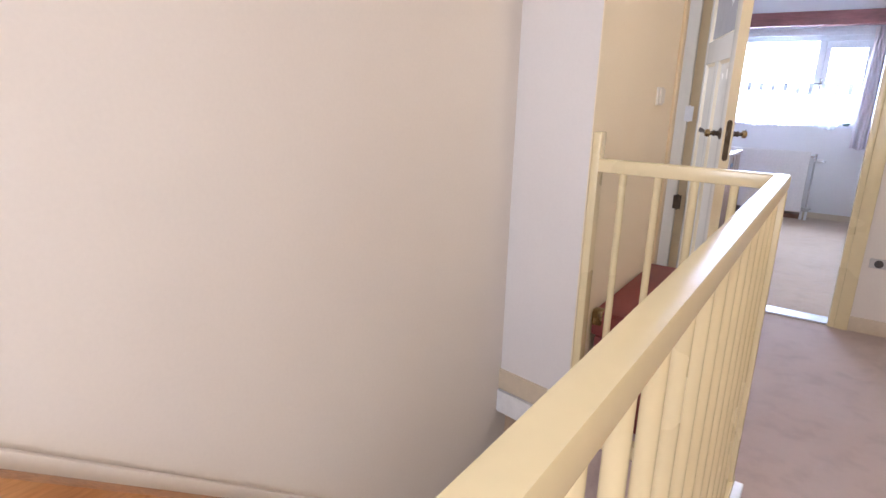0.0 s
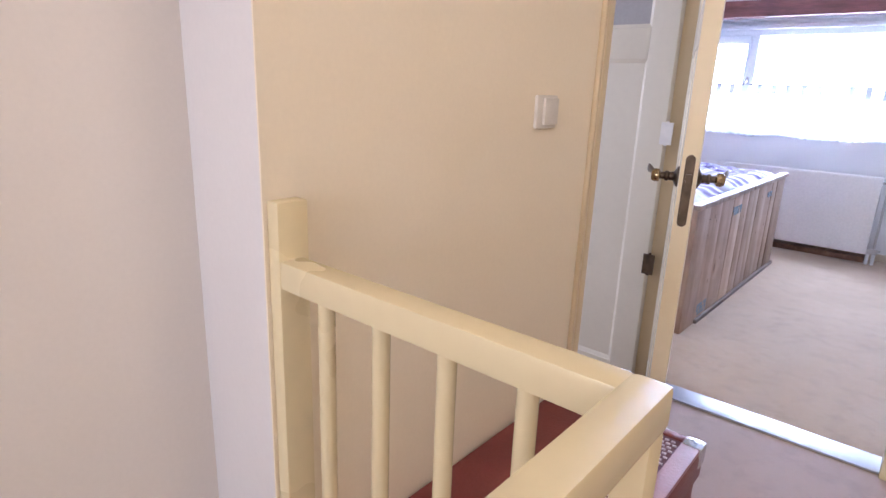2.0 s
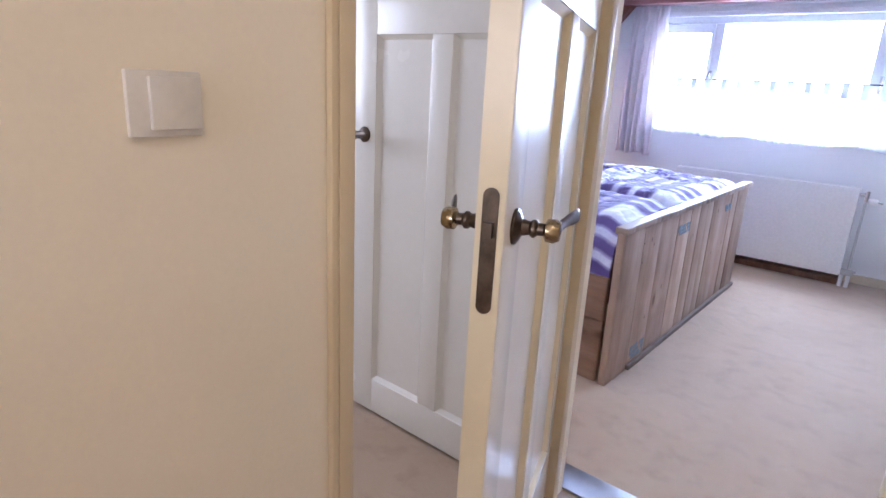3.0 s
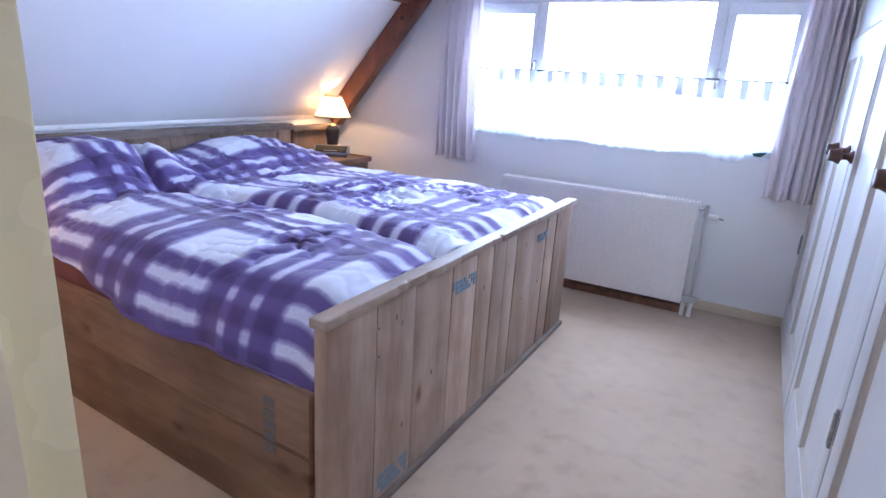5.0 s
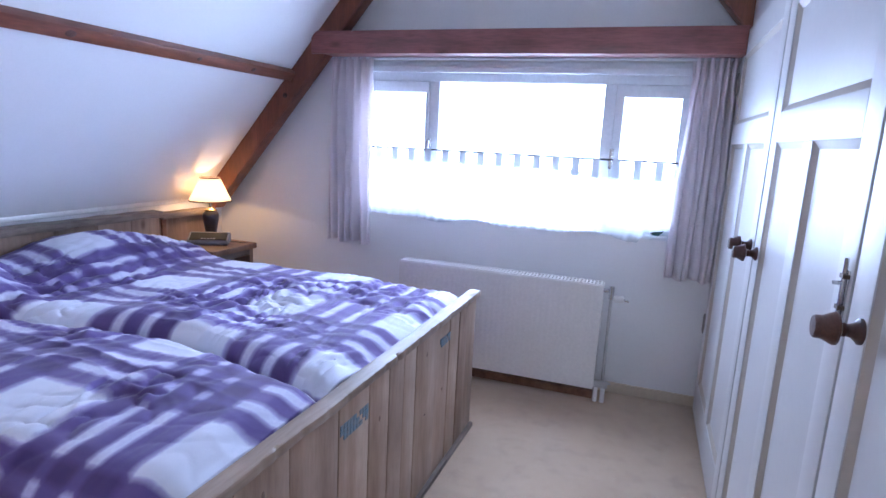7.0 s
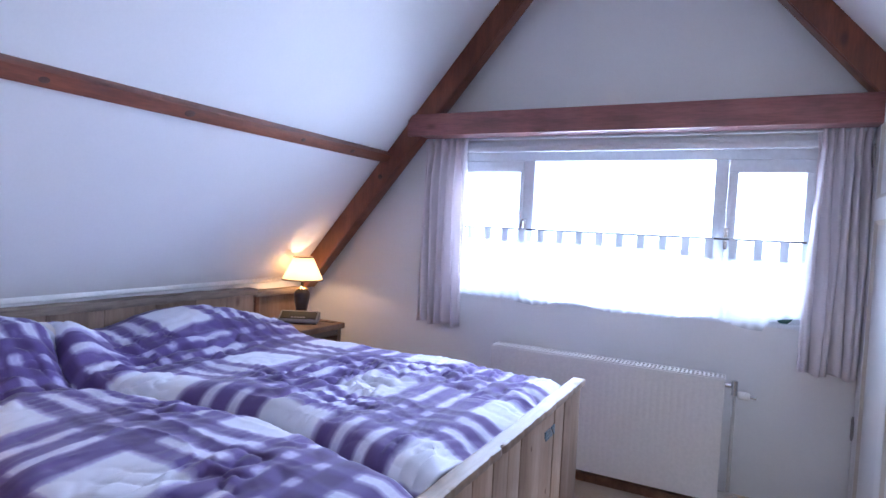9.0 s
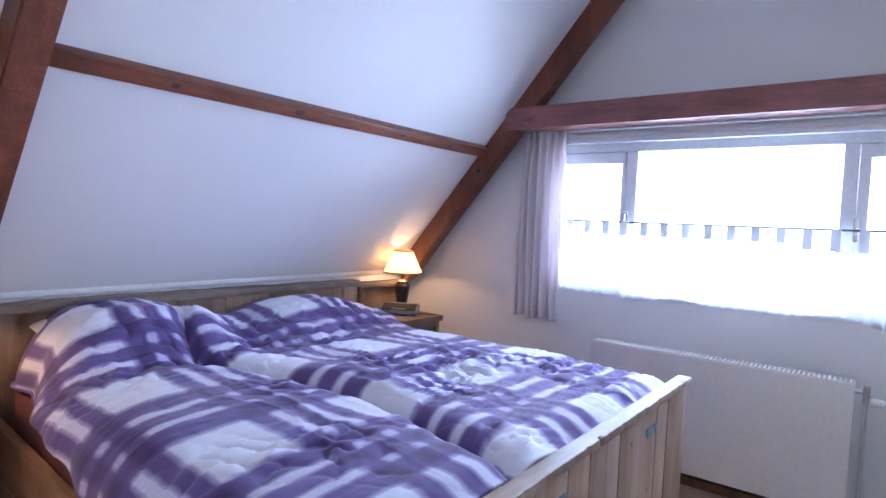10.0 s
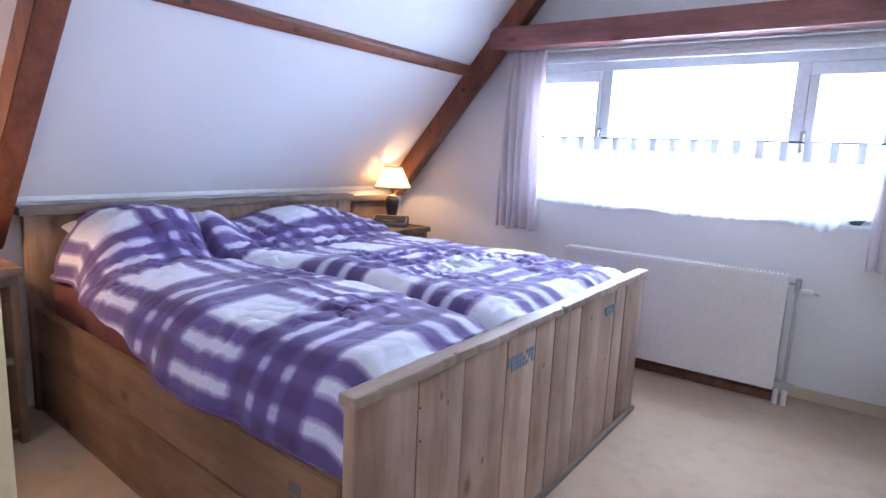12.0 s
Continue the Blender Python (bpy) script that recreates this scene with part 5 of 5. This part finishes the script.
boxes("base_rail", [(0.509, 0.549, -0.22, 1.70, 0.03, 0.05), (0.0, 0.508, 1.648, 1.69, 0.0, 0.05)], CREAM_PAINT, rail, bevel=0.004)

# ---- stairs ----
stairs = fixed(new("stairs"), "carpeted stairs down, with a pine handrail on the wall", "stairs")
for k in range(11):
    z = -0.215 * (k + 1)
    y = -0.22 + 0.262 * k
    boxes("tread", [(-0.298, 0.498, y, y + 0.29, z - 0.04, z)], LAND_CARPET, stairs, bevel=0.008)
    boxes("riser", [(-0.298, 0.498, y - 0.005, y + 0.012, z, z + 0.175)], LAND_CARPET, stairs)
wall_rail = thing("wall_handrail", "varnished pine handrail on a pale board along the stairwell wall", "handrail", pose(0, 0, 0))
slope = math.atan2(-0.79, 1)
for name, mat_, half, lo, hi, out in (("rail_board", LANDING_WALL, 2.2, -0.055, 0.022, 0.018), ("rail", PINE, 2.2, -0.055, -0.004, 0.055)):
    bm = bmesh.new()
    box(bm, -0.30, -0.30 + out, -half, half, lo, hi, 0.006)
    bmesh.ops.transform(bm, matrix=Matrix.Translation((0, 0.50, 0.345)) @ Matrix.Rotation(slope, 4, "X"), verts=bm.verts)
    part(name, bm, mat_, wall_rail)

# ---- light switch ----
switch = thing("light_switch", "ivory plastic light switch on the cream wall", "switch", pose(0, 2.352, 1.19))
boxes("plate", [(0.0, 0.009, -0.041, 0.041, -0.034, 0.036)], PLASTIC, switch, bevel=0.003)
boxes("rocker", [(0.009, 0.016, -0.020, 0.036, -0.026, 0.030)], PLASTIC, switch, bevel=0.002)

# ---- trunk ----
TRUNK_EDGE = surface("faded_pink_leathercloth", (0.34, 0.15, 0.15), (0.44, 0.22, 0.21), 0.5, 9, 130, 0.4, 0.002)
trunk = thing("trunk", "old burgundy trunk with a woven top and metal corners", "trunk", pose(0.004, 1.80, 0))
TX, TY, TZ = 0.392, 0.76, 0.44
boxes("body", [(0.01, TX - 0.008, 0.008, TY - 0.008, 0.0, TZ - 0.10)], BURGUNDY, trunk, bevel=0.012)
boxes("lid", [(0.0, TX, 0.0, TY, TZ - 0.095, TZ - 0.012)], BURGUNDY, trunk, bevel=0.012)
boxes("lid_border", [(0.004, 0.15, 0.004, TY - 0.004, TZ - 0.014, TZ)], BURGUNDY, trunk, bevel=0.004)
boxes("lid_border", [(TX - 0.045, TX - 0.002, 0.004, TY - 0.004, TZ - 0.014, TZ)], TRUNK_EDGE, trunk, bevel=0.003)
boxes("lid_border", [(0.15, TX - 0.045, 0.004, 0.03, TZ - 0.014, TZ)], BURGUNDY, trunk, bevel=0.003)
boxes("lid_border", [(0.15, TX - 0.045, TY - 0.03, TY - 0.004, TZ - 0.014, TZ)], BURGUNDY, trunk, bevel=0.003)
boxes("woven_ground", [(0.15, TX - 0.045, 0.03, TY - 0.03, TZ - 0.014, TZ - 0.005)], WEAVE_DARK, trunk)
bm = bmesh.new()
for i in range(46):
    for j in range(14):
        y = 0.036 + i * 0.015
        x = 0.156 + j * 0.0148 + (0.007 if i % 2 else 0)
        if x < TX - 0.056:
            box(bm, x, x + 0.009, y, y + 0.0055, TZ - 0.006, TZ - 0.002)
weave = part("strands", bm, WEAVE_LIGHT, trunk, "pale lilac woven strands", smooth=False)
weave["kind"] = "stuff"
for cx, cy in ((TX, TY), (TX, 0.0), (0.02, 0.0)):
    bm = bmesh.new()
    x0, x1 = (cx - 0.045, cx + 0.003) if cx > 0.1 else (cx - 0.022, cx + 0.02)
    y0, y1 = (cy - 0.045, cy + 0.003) if cy > 0.1 else (cy - 0.003, cy + 0.045)
    box(bm, x0, x1, y0, y1, TZ - 0.055, TZ + 0.003, 0.010)
    part("corner_fitting", bm, CHROME if cx > 0.1 else BRASS, trunk, "worn metal corner fitting")
for y in (0.2, 0.56):
    boxes("clasp", [(TX - 0.004, TX + 0.006, y - 0.02, y + 0.02, TZ - 0.15, TZ - 0.05)], BRASS, trunk, bevel=0.003)

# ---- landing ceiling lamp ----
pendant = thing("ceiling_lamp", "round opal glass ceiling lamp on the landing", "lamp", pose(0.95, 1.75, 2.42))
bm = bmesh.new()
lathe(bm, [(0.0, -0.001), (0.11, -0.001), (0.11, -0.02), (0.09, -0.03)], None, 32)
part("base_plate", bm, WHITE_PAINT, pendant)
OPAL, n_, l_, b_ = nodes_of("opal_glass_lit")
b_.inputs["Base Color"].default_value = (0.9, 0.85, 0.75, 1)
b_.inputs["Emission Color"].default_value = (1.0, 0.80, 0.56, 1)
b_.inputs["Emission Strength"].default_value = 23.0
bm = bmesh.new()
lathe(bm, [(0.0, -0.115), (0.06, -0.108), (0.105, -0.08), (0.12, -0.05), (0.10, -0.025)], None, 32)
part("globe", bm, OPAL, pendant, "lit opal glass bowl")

# ---- socket on the landing ----
socket = thing("power_socket", "grey-white power socket low on the landing wall", "socket", pose(0.905, 3.52, 0.385))
boxes("plate", [(-0.04, 0.04, -0.012, 0.0, -0.025, 0.025)], PIPE_PAINT, socket, bevel=0.004)
bm = bmesh.new()
lathe(bm, [(0.020, 0.0), (0.020, 0.004), (0.016, 0.005), (0.015, 0.002), (0.0, 0.002)], Matrix.Translation((0, -0.012, 0)) @ Matrix.Rotation(math.pi / 2, 4, "X"), 20)
part("outlet", bm, DARK, socket)
